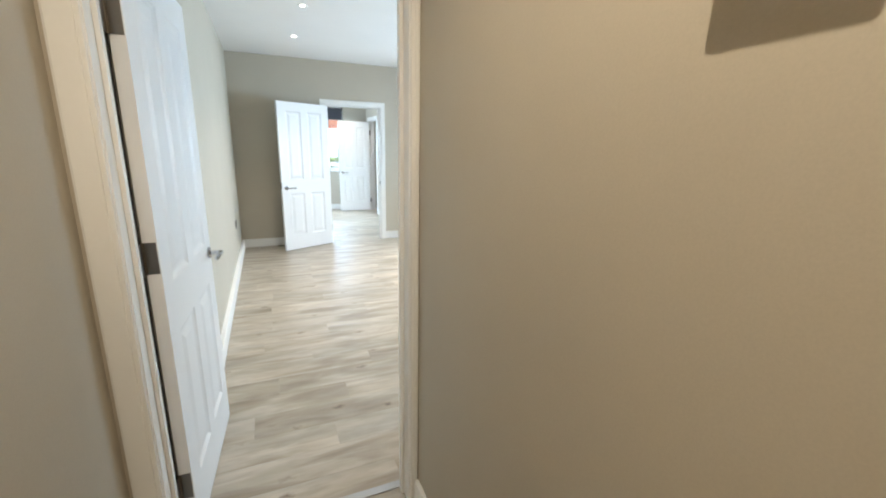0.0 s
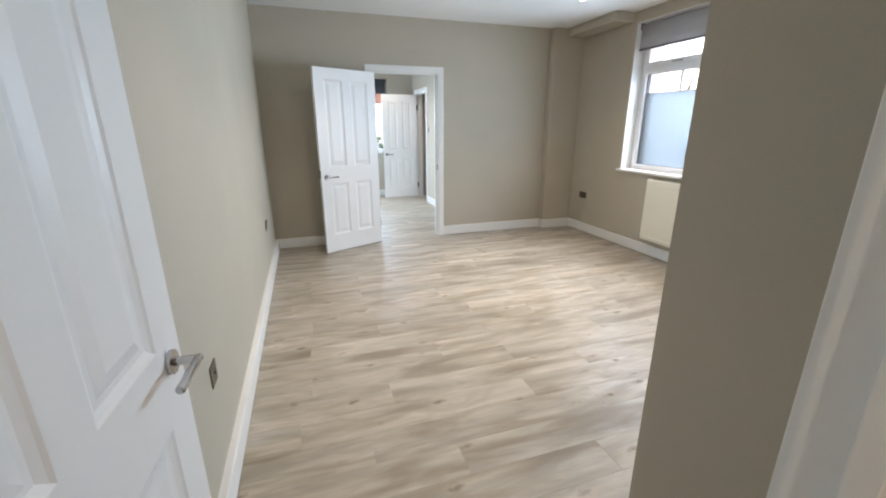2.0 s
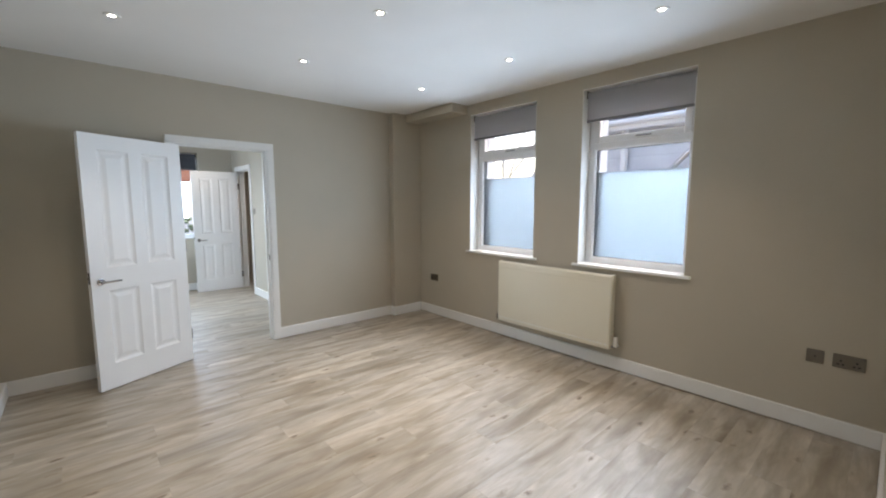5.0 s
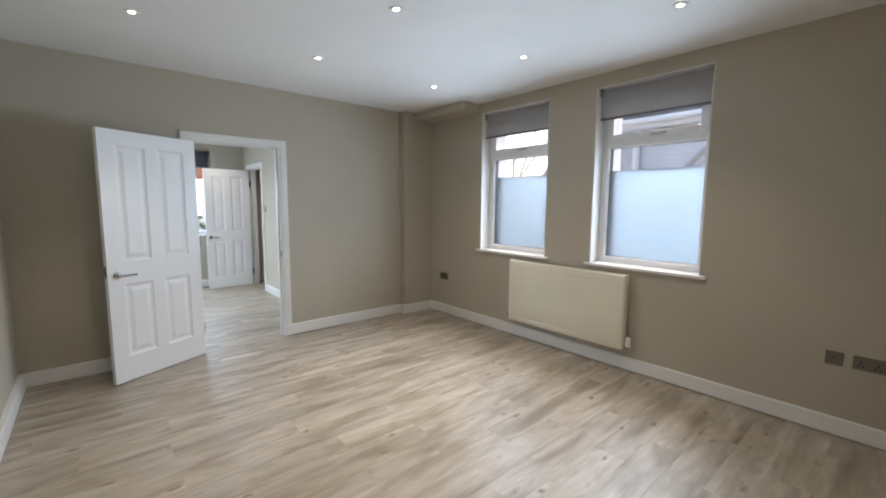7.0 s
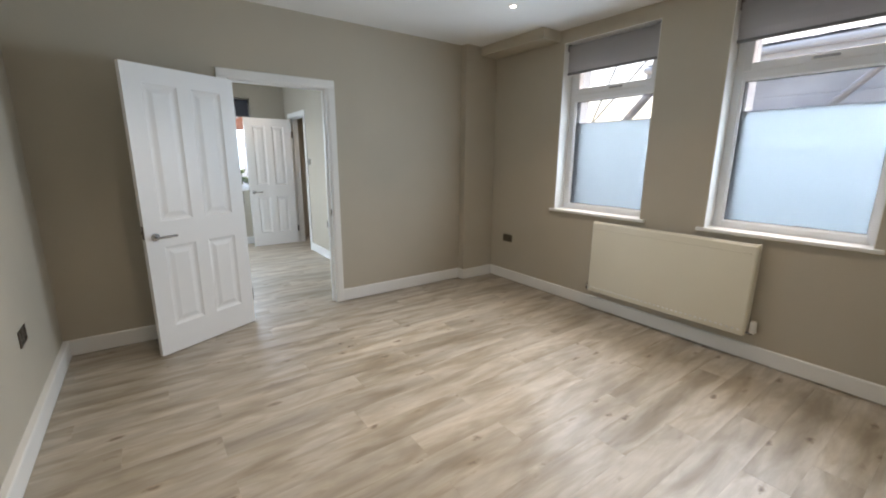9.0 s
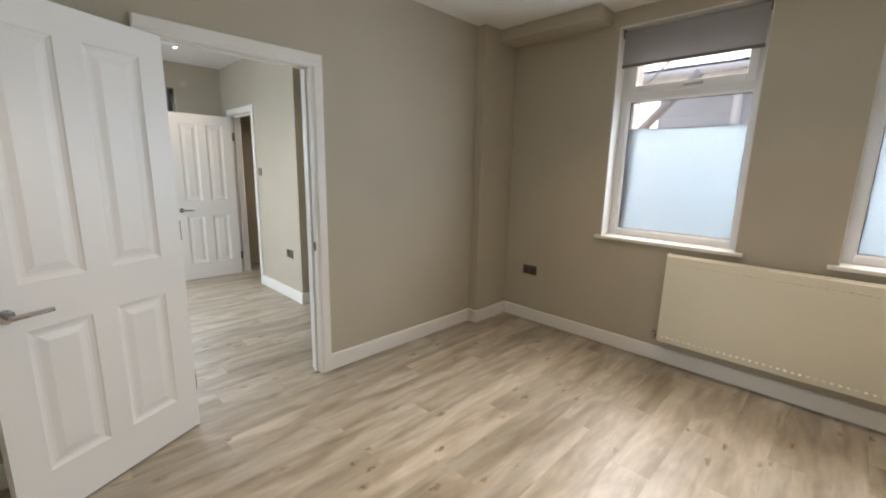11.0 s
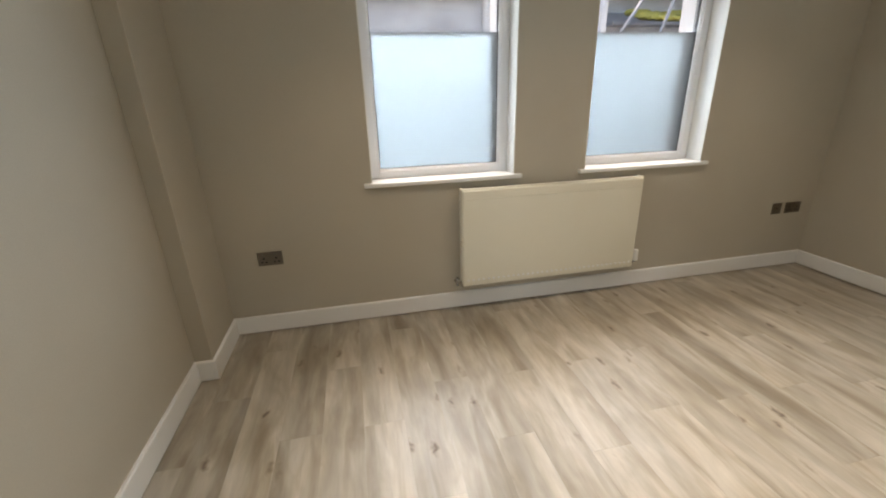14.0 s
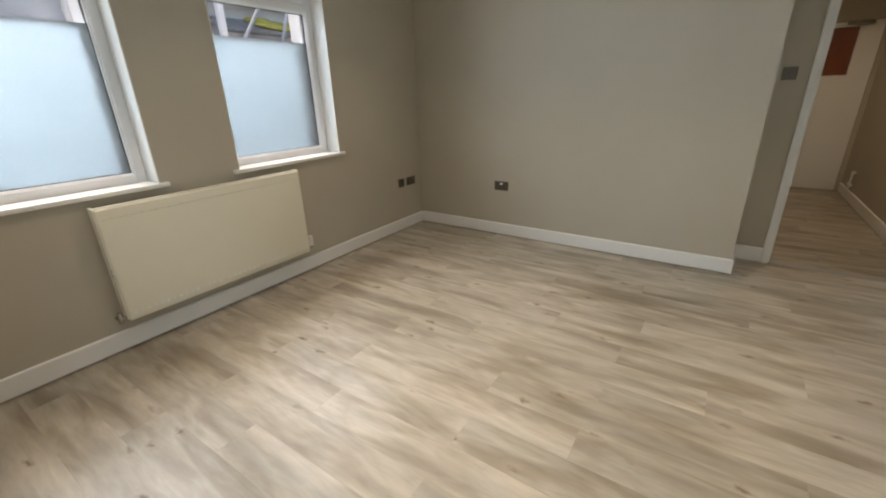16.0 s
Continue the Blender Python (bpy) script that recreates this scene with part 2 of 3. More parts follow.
def slab_with_holes(axis, a0, a1, u0, u1, z0, z1, holes=()):
    """A wall across axis 'x' or 'y' from a0 to a1, over u and z, with openings (u0, u1, z0, z1) cut through it."""
    us = sorted({u0, u1, *(h[0] for h in holes), *(h[1] for h in holes)})
    zs = sorted({z0, z1, *(h[2] for h in holes), *(h[3] for h in holes)})
    us, zs = [u for u in us if u0 <= u <= u1], [z for z in zs if z0 <= z <= z1]

    def solid(i, j):
        if not (0 <= i < len(us) - 1 and 0 <= j < len(zs) - 1):
            return False
        cu, cz = (us[i] + us[i + 1]) / 2, (zs[j] + zs[j + 1]) / 2
        return not any(h[0] < cu < h[1] and h[2] < cz < h[3] for h in holes)

    bm, seen = bmesh.new(), {}

    def v(u, a, z):
        key = (u, a, z)
        if key not in seen:
            seen[key] = bm.verts.new((a, u, z) if axis == "x" else (u, a, z))
        return seen[key]

    for i in range(len(us) - 1):
        for j in range(len(zs) - 1):
            if not solid(i, j):
                continue
            p, q, r, s = us[i], us[i + 1], zs[j], zs[j + 1]
            for a in (a0, a1):
                bm.faces.new((v(p, a, r), v(q, a, r), v(q, a, s), v(p, a, s)))
            for d, (e, g) in (((-1, 0), ((p, r), (p, s))), ((1, 0), ((q, r), (q, s))), ((0, -1), ((p, r), (q, r))), ((0, 1), ((p, s), (q, s)))):
                if not solid(i + d[0], j + d[1]):
                    bm.faces.new((v(e[0], a0, e[1]), v(g[0], a0, g[1]), v(g[0], a1, g[1]), v(e[0], a1, e[1])))
    return bm


def wall(name, label, *args, holes=()):
    ob = part(name, slab_with_holes(*args, holes=holes), M_WALL)
    return tagged(ob, label, "wall", kind="structure")


# ---- plan ----
XW, XE = 1.492, 5.49          # room: west and east wall faces
YS, YN = 5.12, 9.595          # room: south and north wall faces
XB, YD = 2.57, 4.72          # corner of the recess, and the entry doorway wall's room face
HX0, HX1 = 1.41, 2.345        # hall: west and east wall faces
YF = 13.09                   # far room's end wall face
WINDOWS = ((7.66, 8.575), (6.25, 7.162))
SILL_Z, HEAD_Z = 0.895, 2.48
DOOR_H = 1.99

# ---- structure ----
wall("wall_north", "greige painted partition wall with a doorway", "y", YN, YN + 0.12, XW - 0.12, XE + 0.3, 0, CEIL, holes=[(2.695, 3.54, 0, 2.035)])
wall("wall_east", "greige painted outer wall with two windows", "x", XE, XE + 0.3, YS - 0.12, YN, 0, CEIL, holes=[(a, b, SILL_Z, HEAD_Z) for a, b in WINDOWS])
wall("wall_west", "pale greige painted long side wall", "x", XW - 0.12, XW, YD, YN, 0, CEIL)
wall("wall_south", "greige painted wall beside the recess", "y", YS - 0.12, YS, XB, XE, 0, CEIL)
wall("wall_return", "greige painted short return of the recess", "x", XB, XB + 0.12, YD - 0.12, YS - 0.12, 0, CEIL)
wall("wall_entry", "greige painted wall holding the entry doorway", "y", YD - 0.12, YD, HX0 - 0.12, XB, 0, CEIL, holes=[(1.474, 2.336, 0, 2.035)])
wall("wall_hall_east", "warm lit beige hall wall", "x", HX1, HX1 + 0.12, 1.12, YD - 0.12, -0.25, CEIL)
wall("wall_hall_west", "warm lit beige hall wall", "x", HX0 - 0.12, HX0, 1.12, YD - 0.12, -0.25, CEIL)
wall("wall_hall_end", "beige hall end wall around a closed door", "y", 1.26, 1.38, HX0, HX1, 0, CEIL, holes=[(1.46, 2.22, 0, 2.03)])
# unseen wall, added to keep sky light from leaking under the hall door
wall("wall_light_block", "unseen wall added beyond the hall door to block light", "y", 1.0, 1.12, HX0 - 0.12, HX1 + 0.12, -0.25, CEIL)
wall("wall_far_end", "greige far room wall with a window", "y", YF, YF + 0.25, XW - 0.12, 4.22, 0, CEIL, holes=[(1.70, 3.58, 0.9, 2.3)])
wall("wall_far_side", "pale wall of the far room with a doorway", "x", 4.10, 4.22, 11.17, YF, 0, CEIL, holes=[(12.10, 12.84, 0, 2.03)])
wall("wall_far_corner", "greige wall turning the far room's corner", "y", 11.05, 11.17, 4.10, XE + 0.3, 0, CEIL)
wall("wall_far_east", "greige far room outer wall", "x", XE, XE + 0.3, YN + 0.12, 11.05, 0, CEIL)
wall("wall_far_west", "pale far room side wall", "x", XW - 0.12, XW, YN + 0.12, YF, 0, CEIL, holes=[(10.7, 12.1, 0.9, 2.2)])
wall("wall_closet_east", "plain wall of the dark side room", "x", 5.30, 5.42, 11.17, 13.34, 0, CEIL)
wall("wall_closet_end", "plain wall of the dark side room", "y", YF + 0.13, YF + 0.25, 4.22, 5.30, 0, CEIL)

pier = part("wall_pier", box(5.05, XE, YN - 0.09, YN, 0, CEIL, 0.003), M_WALL)
tagged(pier, "greige painted boxed pier in the corner", "wall pier", kind="structure")
beam = part("wall_beam", box(5.25, XE, 8.63, YN - 0.09, 2.50, CEIL, 0.004), M_WALL)
tagged(beam, "greige painted boxed beam under the ceiling", "beam", kind="structure")

ceiling = part("ceiling", box(XW - 0.3, XE + 0.3, 1.2, YF + 0.3, CEIL, CEIL + 0.15), M_CEIL)
tagged(ceiling, "smooth white painted ceiling", "ceiling", kind="structure")
roof_void = part("roof_slab", box(XW - 0.5, XE + 0.4, 1.0, YF + 0.5, CEIL + 0.15, CEIL + 0.4), M_SLATE)
tagged(roof_void, "flat roof slab over the rooms", "roof", kind="structure")

# ---- baseboards ----
BB_H, BB_T = 0.122, 0.016


def baseboard(p, q, side, m0=0, m1=0, gap=0.006, thick=BB_T):
    """A run of skirting from p to q; side: +1 stands proud to the left of the way, -1 to the right; m0, m1 lengthen the face at mitred ends."""
    p, q = Vector((*p, 0)), Vector((*q, 0))
    way = (q - p).normalized()
    out = Vector((-way.y, way.x, 0)) * side
    prof = ((0, gap), (thick, gap), (thick, BB_H - 0.008), (thick - 0.002, BB_H - 0.003), (thick - 0.006, BB_H), (0, BB_H))
    bm = bmesh.new()
    rings = [[bm.verts.new(e + way * (sgn * mm * d / thick) + out * d + Vector((0, 0, z))) for d, z in prof] for e, sgn, mm in ((p, -1, m0), (q, 1, m1))]
    for k in range(len(prof)):
        bm.faces.new((rings[0][k], rings[0][k - 1], rings[1][k - 1], rings[1][k]))
    bm.faces.new(rings[0])
    bm.faces.new(rings[1][::-1])
    ob = part("baseboard", bm, M_GLOSS)
    return tagged(ob, "white painted timber skirting board", "baseboard", "skirting boards", "structure")


T = BB_T
for run in (
    ((XW, YD + 0.02), (XW, 5.2), -1, 0, 0),
    ((XW, 5.2), (XW, YN), -1, 0, -T, 0.006, 0.034),
    ((XW, YN), (2.645, YN), -1, -T, 0),
    ((3.585, YN), (5.05, YN), -1, 0, -T),
    ((5.05, YN), (5.05, YN - 0.09), -1, -T, T),
    ((5.05, YN - 0.09), (XE, YN - 0.09), -1, T, -T),
    ((XE, YN - 0.09), (XE, YS), -1, -T, -T, 0.013),
    ((XE, YS), (XB, YS), -1, -T, T, 0.012),
    ((XB, YS), (XB, YD), -1, T, -T),
    ((XB, YD), (2.36, YD), -1, -T, 0),
    ((HX0, 1.40), (HX0, YD - 0.12), -1, 0, 0),
    ((HX1, YD - 0.14), (HX1, 1.40), -1, 0, 0),
    ((4.10, 12.06), (4.10, 11.05), -1, 0, T),
    ((4.10, 11.05), (XE, 11.05), -1, T, -T),
    ((XW, YF), (4.10, YF), -1, -T, 0),
    ((XW, YN + 0.12), (XW, YF), -1, 0, -T),
    ((3.60, YN + 0.12), (XE, YN + 0.12), 1, 0, 0),
):
    baseboard(*run)


# ---- doorways and doors ----
def frame_pieces(root, w, depth, h):
    """Door lining, local: opening along +x from 0 to w, wall from y=0 to depth."""
    t = 0.025
    for name, b in (("lining", box(-t, 0, -0.002, depth + 0.002, 0, h)), ("lining", box(w, w + t, -0.002, depth + 0.002, 0, h)), ("lining", box(-t, w + t, -0.002, depth + 0.002, h, h + t))):
        part(name, b, M_GLOSS, root)


def architraves(root, x0, x1, h, y, out, wl, wr, wt=0.07):
    """Architrave set at the wall face y, standing proud by out (signed)."""
    def strip(a0, a1, z0, z1, horizontal):
        bm = bmesh.new()
        ya, yb, ym = y, y + out, y + out * 0.75
        box(a0, a1, min(ya, ym), max(ya, ym), z0, z1, 0.002, bm)
        if horizontal:
            box(a0 + 0.004, a1 - 0.004, min(ya, yb), max(ya, yb), z0 + 0.012, z1 - 0.004, 0.003, bm)
        elif a1 <= (x0 + x1) / 2:
            box(a0 + 0.004, a1 - 0.012, min(ya, yb), max(ya, yb), z0, z1 - 0.004, 0.003, bm)
        else:
            box(a0 + 0.012, a1 - 0.004, min(ya, yb), max(ya, yb), z0, z1 - 0.004, 0.003, bm)
        part("architrave", bm, M_GLOSS, root)
    strip(x0 - wl, x0, 0.002, h, False)
    strip(x1, x1 + wr, 0.002, h, False)
    strip(x0 - wl, x1 + wr, h, h + wt, True)


def door_set(name, m, w, depth, label, h=2.01, fronts=((0, -0.018, 0.07, 0.07),), stop_y=None, strike=None):
    root = thing(name, m, label, "door frame", "structure")
    frame_pieces(root, w, depth, h)
    for y, out, wl, wr in fronts:
        architraves(root, -0.004, w + 0.004, h + 0.004, y, out, wl, wr)
    if stop_y is not None:
        a, b = stop_y
        part("door_stop", box(0, 0.013, a, b, 0, h, 0.002), M_GLOSS, root)
        part("door_stop", box(w - 0.013, w, a, b, 0, h, 0.002), M_GLOSS, root)
        part("door_stop", box(0.013, w - 0.013, a, b, h - 0.013, h, 0.002), M_GLOSS, root)
    if strike is not None:
        x, y0, y1 = strike
        s = part("strike_plate", box(x - 0.0015, x + 0.001, y0, y1, 0.87, 0.93, 0.0005), M_STEEL, root, "brushed steel strike plate")
        part("strike_hole", box(x - 0.002, x + 0.0005, y0 + 0.007, y1 - 0.006, 0.887, 0.912), M_BLACK, s)
    return root


def leaf_mesh(w, h, t, y0):
    """A four-panel moulded leaf, both faces, local x 0 to w, y from y0 to y0+t."""
    st, mu = 0.112, 0.095
    xs = (0, st, (w - mu) / 2, (w + mu) / 2, w - st, w)
    zs = (0, 0.20, 0.785, 0.965, h - 0.115, h)
    bm = bmesh.new()
    grid = {}
    for y in (y0, y0 + t):
        for i, x in enumerate(xs):
            for j, z in enumerate(zs):
                grid[i, j, y] = bm.verts.new((x, y, z))
    panels = []
    for y in (y0, y0 + t):
        for i in range(5):
            for j in range(5):
                f = bm.faces.new((grid[i, j, y], grid[i + 1, j, y], grid[i + 1, j + 1, y], grid[i, j + 1, y]))
                if i in (1, 3) and j in (1, 3):
                    panels.append((f, 1 if y == y0 else -1))
    for i in range(5):
        for j in (0, 5):
            bm.faces.new((grid[i, j, y0], grid[i + 1, j, y0], grid[i + 1, j, y0 + t], grid[i, j, y0 + t]))
            bm.faces.new((grid[j, i, y0], grid[j, i + 1, y0], grid[j, i + 1, y0 + t], grid[j, i, y0 + t]))
    bmesh.ops.recalc_face_normals(bm, faces=bm.faces)
    for f, sgn in panels:
        for width, deep in ((0.006, 0.004), (0.014, 0.005), (0.012, 0.0), (0.028, -0.006)):
            bmesh.ops.inset_individual(bm, faces=[f], thickness=width, use_even_offset=True)
            for vtx in f.verts:
                vtx.co.y += sgn * deep
    outer = [e for e in bm.edges if len({round(c, 5) for vtx in e.verts for c in (vtx.co.x,)} & {0.0, round(w, 5)}) == 1 and abs(e.verts[0].co.z - e.verts[1].co.z) > 0.01 and all(vtx.co.y in (y0, y0 + t) for vtx in e.verts) and e.verts[0].co.y == e.verts[1].co.y]
    bmesh.ops.bevel(bm, geom=outer, offset=0.002, segments=2, affect="EDGES", profile=0.5)
    return bm


def lever(root, x, y, out, z, toward):
    """A lever on a round rose at the face y, standing out by the sign out, pointing along x by the sign toward."""
    h = part("handle", tube((x, y, z), (x, y + out * 0.010, z), 0.027, sides=28, bevel=0.002), M_CHROME, root, "polished chrome lever handle", True)
    part("neck", tube((x, y + out * 0.009, z), (x, y + out * 0.058, z), 0.0095, sides=16), M_CHROME, h, smooth=True)
    bm = tube((x - toward * 0.008, y + out * 0.055, z), (x + toward * 0.118, y + out * 0.055, z), 0.0092, sides=18, bevel=0.003)
    part("lever", bm, M_CHROME, h, smooth=True)


def door(name, m, w, y0, label, hinge_z=(0.24, 1.08, 1.76), hinge_side=0, handle_z=0.905):
    root = thing(name, m, label, "door", "structure")
    part("leaf", leaf_mesh(w, DOOR_H - 0.006, 0.04, y0), M_DOOR, root).location.z = 0.008
    lever(root, w - 0.062, y0, -1, handle_z, -1)
    lever(root, w - 0.062, y0 + 0.04, 1, handle_z, -1)
    la = part("latch_plate", box(w - 0.001, w + 0.0015, y0 + 0.008, y0 + 0.032, 0.86, 0.95, 0.0005), M_STEEL, root, "brushed steel latch plate")
    part("latch", box(w, w + 0.009, y0 + 0.014, y0 + 0.026, 0.895, 0.915, 0.002), M_STEEL, la)
    pin_y = hinge_side
    for z in hinge_z:
        hg = part("hinge", box(-0.0025, 0.0005, y0 + 0.003, y0 + 0.037, z - 0.05, z + 0.05, 0.0005), M_STEEL, root, "brushed steel butt hinge")
        part("knuckle", tube((-0.004, pin_y, z - 0.05), (-0.004, pin_y, z + 0.05), 0.0065, sides=12), M_STEEL, hg, smooth=True)
        part("hinge_leaf", box(-0.0365, -0.003, pin_y - 0.0025, pin_y + 0.0005, z - 0.05, z + 0.05), M_STEEL, hg)
    return root


# entry doorway: hall to main room
door_set("door_frame_1", pose(1.50, YD - 0.12, 0), 0.81, 0.12, "white painted entry door lining and architraves", fronts=((0, -0.018, 0.074, 0.030), (0.12, 0.018, 0.008, 0.05)), stop_y=(0.055, 0.080), strike=(0.81, 0.086, 0.116))
entry_door = door("door_1", pose(1.506, YD + 0.024, 0, 0, 0, 86.5), 0.762, -0.04, "white four-panel moulded door standing open against the side wall", handle_z=0.925)
# black strip puts the hinge gap's darkness into colour
part("gap_shade_strip", box(-0.022, -0.0012, 0.003, 0.006, 0.012, 1.985), M_GAP_SHADE, entry_door, "black strip standing in for the shade of the hinge gap")
# doorway to the far room
door_set("door_frame_2", pose(2.72, YN, 0), 0.795, 0.12, "white painted door lining and architraves", fronts=((0, -0.018, 0.072, 0.072), (0.12, 0.018, 0.072, 0.072)), stop_y=(0.044, 0.070), strike=(0.795, 0.006, 0.036))
door("door_2", pose(2.725, YN - 0.03, 0, 0, 0, 206.2), 0.762, 0.0, "white four-panel moulded door standing wide open", handle_z=0.87)
# doorway to the dark side room
door_set("door_frame_3", pose(4.10, 12.82, 0, 0, 0, -90), 0.70, 0.12, "white painted door lining and architraves", fronts=((0, -0.018, 0.065, 0.065),), stop_y=(0.044, 0.070))
door("door_3", pose(4.094, 12.818, 0, 0, 0, 180), 0.686, 0.0, "white four-panel moulded door open at a right angle", hinge_z=(0.24, 1.76), handle_z=0.87)

# closed door at the hall's end
hall_door = thing("door_4", pose(1.46, 1.33, 0), "closed white door with a dark red panel and a closer", "door", "structure")
part("leaf", slab_with_holes("y", 0, 0.04, 0.003, 0.757, 0.01, 2.025, [(0.215, 0.47, 1.43, 1.97)]), M_DOOR, hall_door)
part("door_panel", box(0.215, 0.47, 0.012, 0.026, 1.43, 1.97), M_REDGLASS, hall_door, "dark red glazed panel")
for b in (box(0.207, 0.478, 0.04, 0.047, 1.422, 1.432), box(0.207, 0.478, 0.04, 0.047, 1.968, 1.978), box(0.207, 0.217, 0.04, 0.047, 1.432, 1.968), box(0.468, 0.478, 0.04, 0.047, 1.432, 1.968)):
    part("bead", b, M_DOOR, hall_door)
closer = part("closer", box(0.10, 0.34, 0.04, 0.085, 1.985, 2.02, 0.004), M_STEEL, hall_door, "silver overhead door closer")
part("closer_arm", box(0.12, 0.42, 0.09, 0.098, 2.022, 2.03), M_STEEL, closer)

threshold = part("threshold_strip", box(1.50, 2.31, YD - 0.03, YD + 0.008, 0.0, 0.006, 0.002), M_GALV)
tagged(threshold, "dull silver metal floor threshold strip in the doorway", "threshold", kind="structure")


# ---- windows ----
def bars(root, name, x0, x1, y0, y1, z0, z1, t, mat, bev=0.004, label=""):
    """Four frame bars round y0..y1, z0..z1, each t wide."""
    part(name, box(x0, x1, y0, y0 + t, z0, z1, bev), mat, root, label)
    part(name, box(x0, x1, y1 - t, y1, z0, z1, bev), mat, root, label)
    part(name, box(x0, x1, y0 + t, y1 - t, z0, z0 + t, bev), mat, root, label)
    part(name, box(x0, x1, y0 + t, y1 - t, z1 - t, z1, bev), mat, root, label)


def pane(name, b, mat, root, label=""):
    ob = part(name, b, mat, root, label)
    ob.visible_shadow = False
    return ob


def room_window(name, ya, yb):
    root = thing(name, pose(XE, ya, SILL_Z), "white upvc window, fanlight above a frosted fixed pane", "window", "structure", "windows over the radiator")
    w, h = yb - ya, HEAD_Z - SILL_Z
    f0, f1 = 0.14, 0.21                      # frame depth from the wall face
    z_t0, z_t1 = 1.965 - SILL_Z, 2.03 - SILL_Z
    bars(root, "window_frame", f0, f1, 0.004, w - 0.004, 0.016, h - 0.004, 0.054, M_UPVC)
    part("transom", box(f0, f1, 0.056, w - 0.056, z_t0, z_t1, 0.004), M_UPVC, root)
    # opening fanlight sash
    bars(root, "sash", f0 - 0.016, f1 - 0.012, 0.052, w - 0.052, z_t1 - 0.012, h - 0.05, 0.055, M_UPVC, 0.006)
    y0, y1 = 0.058, w - 0.058
    bars(root, "glazing_bead", f0 + 0.012, f0 + 0.03, y0 - 0.003, y1 + 0.003, 0.066, z_t0 + 0.003, 0.012, M_UPVC, 0.003)
    g = f0 + 0.036
    bars(root, "gasket", g - 0.006, g + 0.012, y0 + 0.005, y1 - 0.005, 0.074, z_t0 - 0.005, 0.008, M_GASKET, 0)
    pane("pane", box(g, g + 0.006, y0 + 0.006, y1 - 0.006, 0.075, z_t0 - 0.006), M_GLASS, root)
    pane("frosted_film", box(g - 0.0046, g - 0.0016, y0 + 0.013, y1 - 0.013, 0.082, 1.757 - SILL_Z), M_FROST, root, "frosted privacy film over the lower glass")
    pane("pane", box(g, g + 0.006, 0.10, w - 0.10, z_t1 + 0.036, h - 0.10), M_GLASS, root)
    # added lamp strips stand in for the sky, stronger upward to grade the film
    for z, strength in ((1.08, 7.3), (1.35, 8.3), (1.62, 9.5)):
        glow = new("window_daylight", sky_patch(w - 0.14, 0.27, strength, 138))
        glow.matrix_world = look((XE + 0.285, (ya + yb) / 2 + 0.006, z), (XE - 1, (ya + yb) / 2 + 0.006, z))
    hd = part("handle", box(f0 - 0.028, f0 - 0.015, w / 2 - 0.03, w / 2 + 0.03, z_t1 + 0.002, z_t1 + 0.026, 0.003), M_WHITEPL, root, "white casement handle")
    part("lever", box(f0 - 0.046, f0 - 0.028, w / 2 - 0.11, w / 2 + 0.015, z_t1 + 0.006, z_t1 + 0.022, 0.005), M_GALV, hd, "silver lever")
    # white rendered reveal outside the frame, then painted reveal boards and sill
    for b in (box(f1 + 0.004, 0.345, -0.01, 0.064, 0.0, h), box(f1 + 0.004, 0.345, w - 0.076, w + 0.01, 0.0, h), box(f1 + 0.004, 0.345, 0.064, w - 0.076, h - 0.05, h)):
        part("outer_reveal", b, M_OUTER, root, "white rendered outer reveal")
    part("outer_sill", box(f1 + 0.004, 0.40, 0.064, w - 0.076, -0.01, 0.03, 0.004), M_OUTER, root, "white outer sill")
    part("reveal", box(0.001, f0, 0.0, 0.006, 0.022, h - 0.006), M_GLOSS, root)
    part("reveal", box(0.001, f0, w - 0.006, w, 0.022, h - 0.006), M_GLOSS, root)
    part("reveal", box(0.001, f0, 0.0, w, h - 0.006, h), M_GLOSS, root)
    part("window_sill", box(-0.028, f0, -0.046, w + 0.046, -0.004, 0.022, 0.006), M_GLOSS, root, "white painted window board")
    return root


def roller_blind(ya, yb, x, drop_z, top_z, fabric, label, axis="x"):
    """A roller blind in a reveal; local x runs out of the room, y along the window."""
    m = pose(x, ya, top_z) if axis == "x" else pose(ya, x, top_z, 0, 0, -90) @ Matrix.Diagonal((-1, 1, 1, 1))
    root = thing("roller_blind", m, label, "roller blind", group="roller blinds")
    w = yb - ya
    part("tube", tube((0.042, 0.012, -0.032), (0.042, w - 0.012, -0.032), 0.021, sides=20), fabric, root, smooth=True)
    for y in (0.006, w - 0.012):
        part("bracket", box(0.012, 0.07, y, y + 0.006, -0.066, 0.0, 0.001), M_STEEL, root, "grey end bracket")
    bm = bmesh.new()
    zz = [-0.03 - (top_z - drop_z - 0.04) * k / 8 for k in range(9)]
    back = [[bm.verts.new((0.020 + d + 0.0012 * math.sin(k * 1.9), y, z)) for y in (0.016, w - 0.016)] for d in (0, 0.0012) for k, z in enumerate(zz)]
    n = len(zz)
    for k in range(n - 1):
        bm.faces.new((back[k][0], back[k][1], back[k + 1][1], back[k + 1][0]))
        bm.faces.new((back[n + k][0], back[n + k][1], back[n + k + 1][1], back[n + k + 1][0]))
        for s in (0, 1):
            bm.faces.new((back[k][s], back[k + 1][s], back[n + k + 1][s], back[n + k][s]))
    part("fabric", bm, fabric, root)
    part("bottom_bar", box(0.012, 0.028, 0.014, w - 0.014, drop_z - top_z - 0.004, drop_z - top_z + 0.018, 0.004), M_BAR, root, "dark grey bottom bar")
    return root


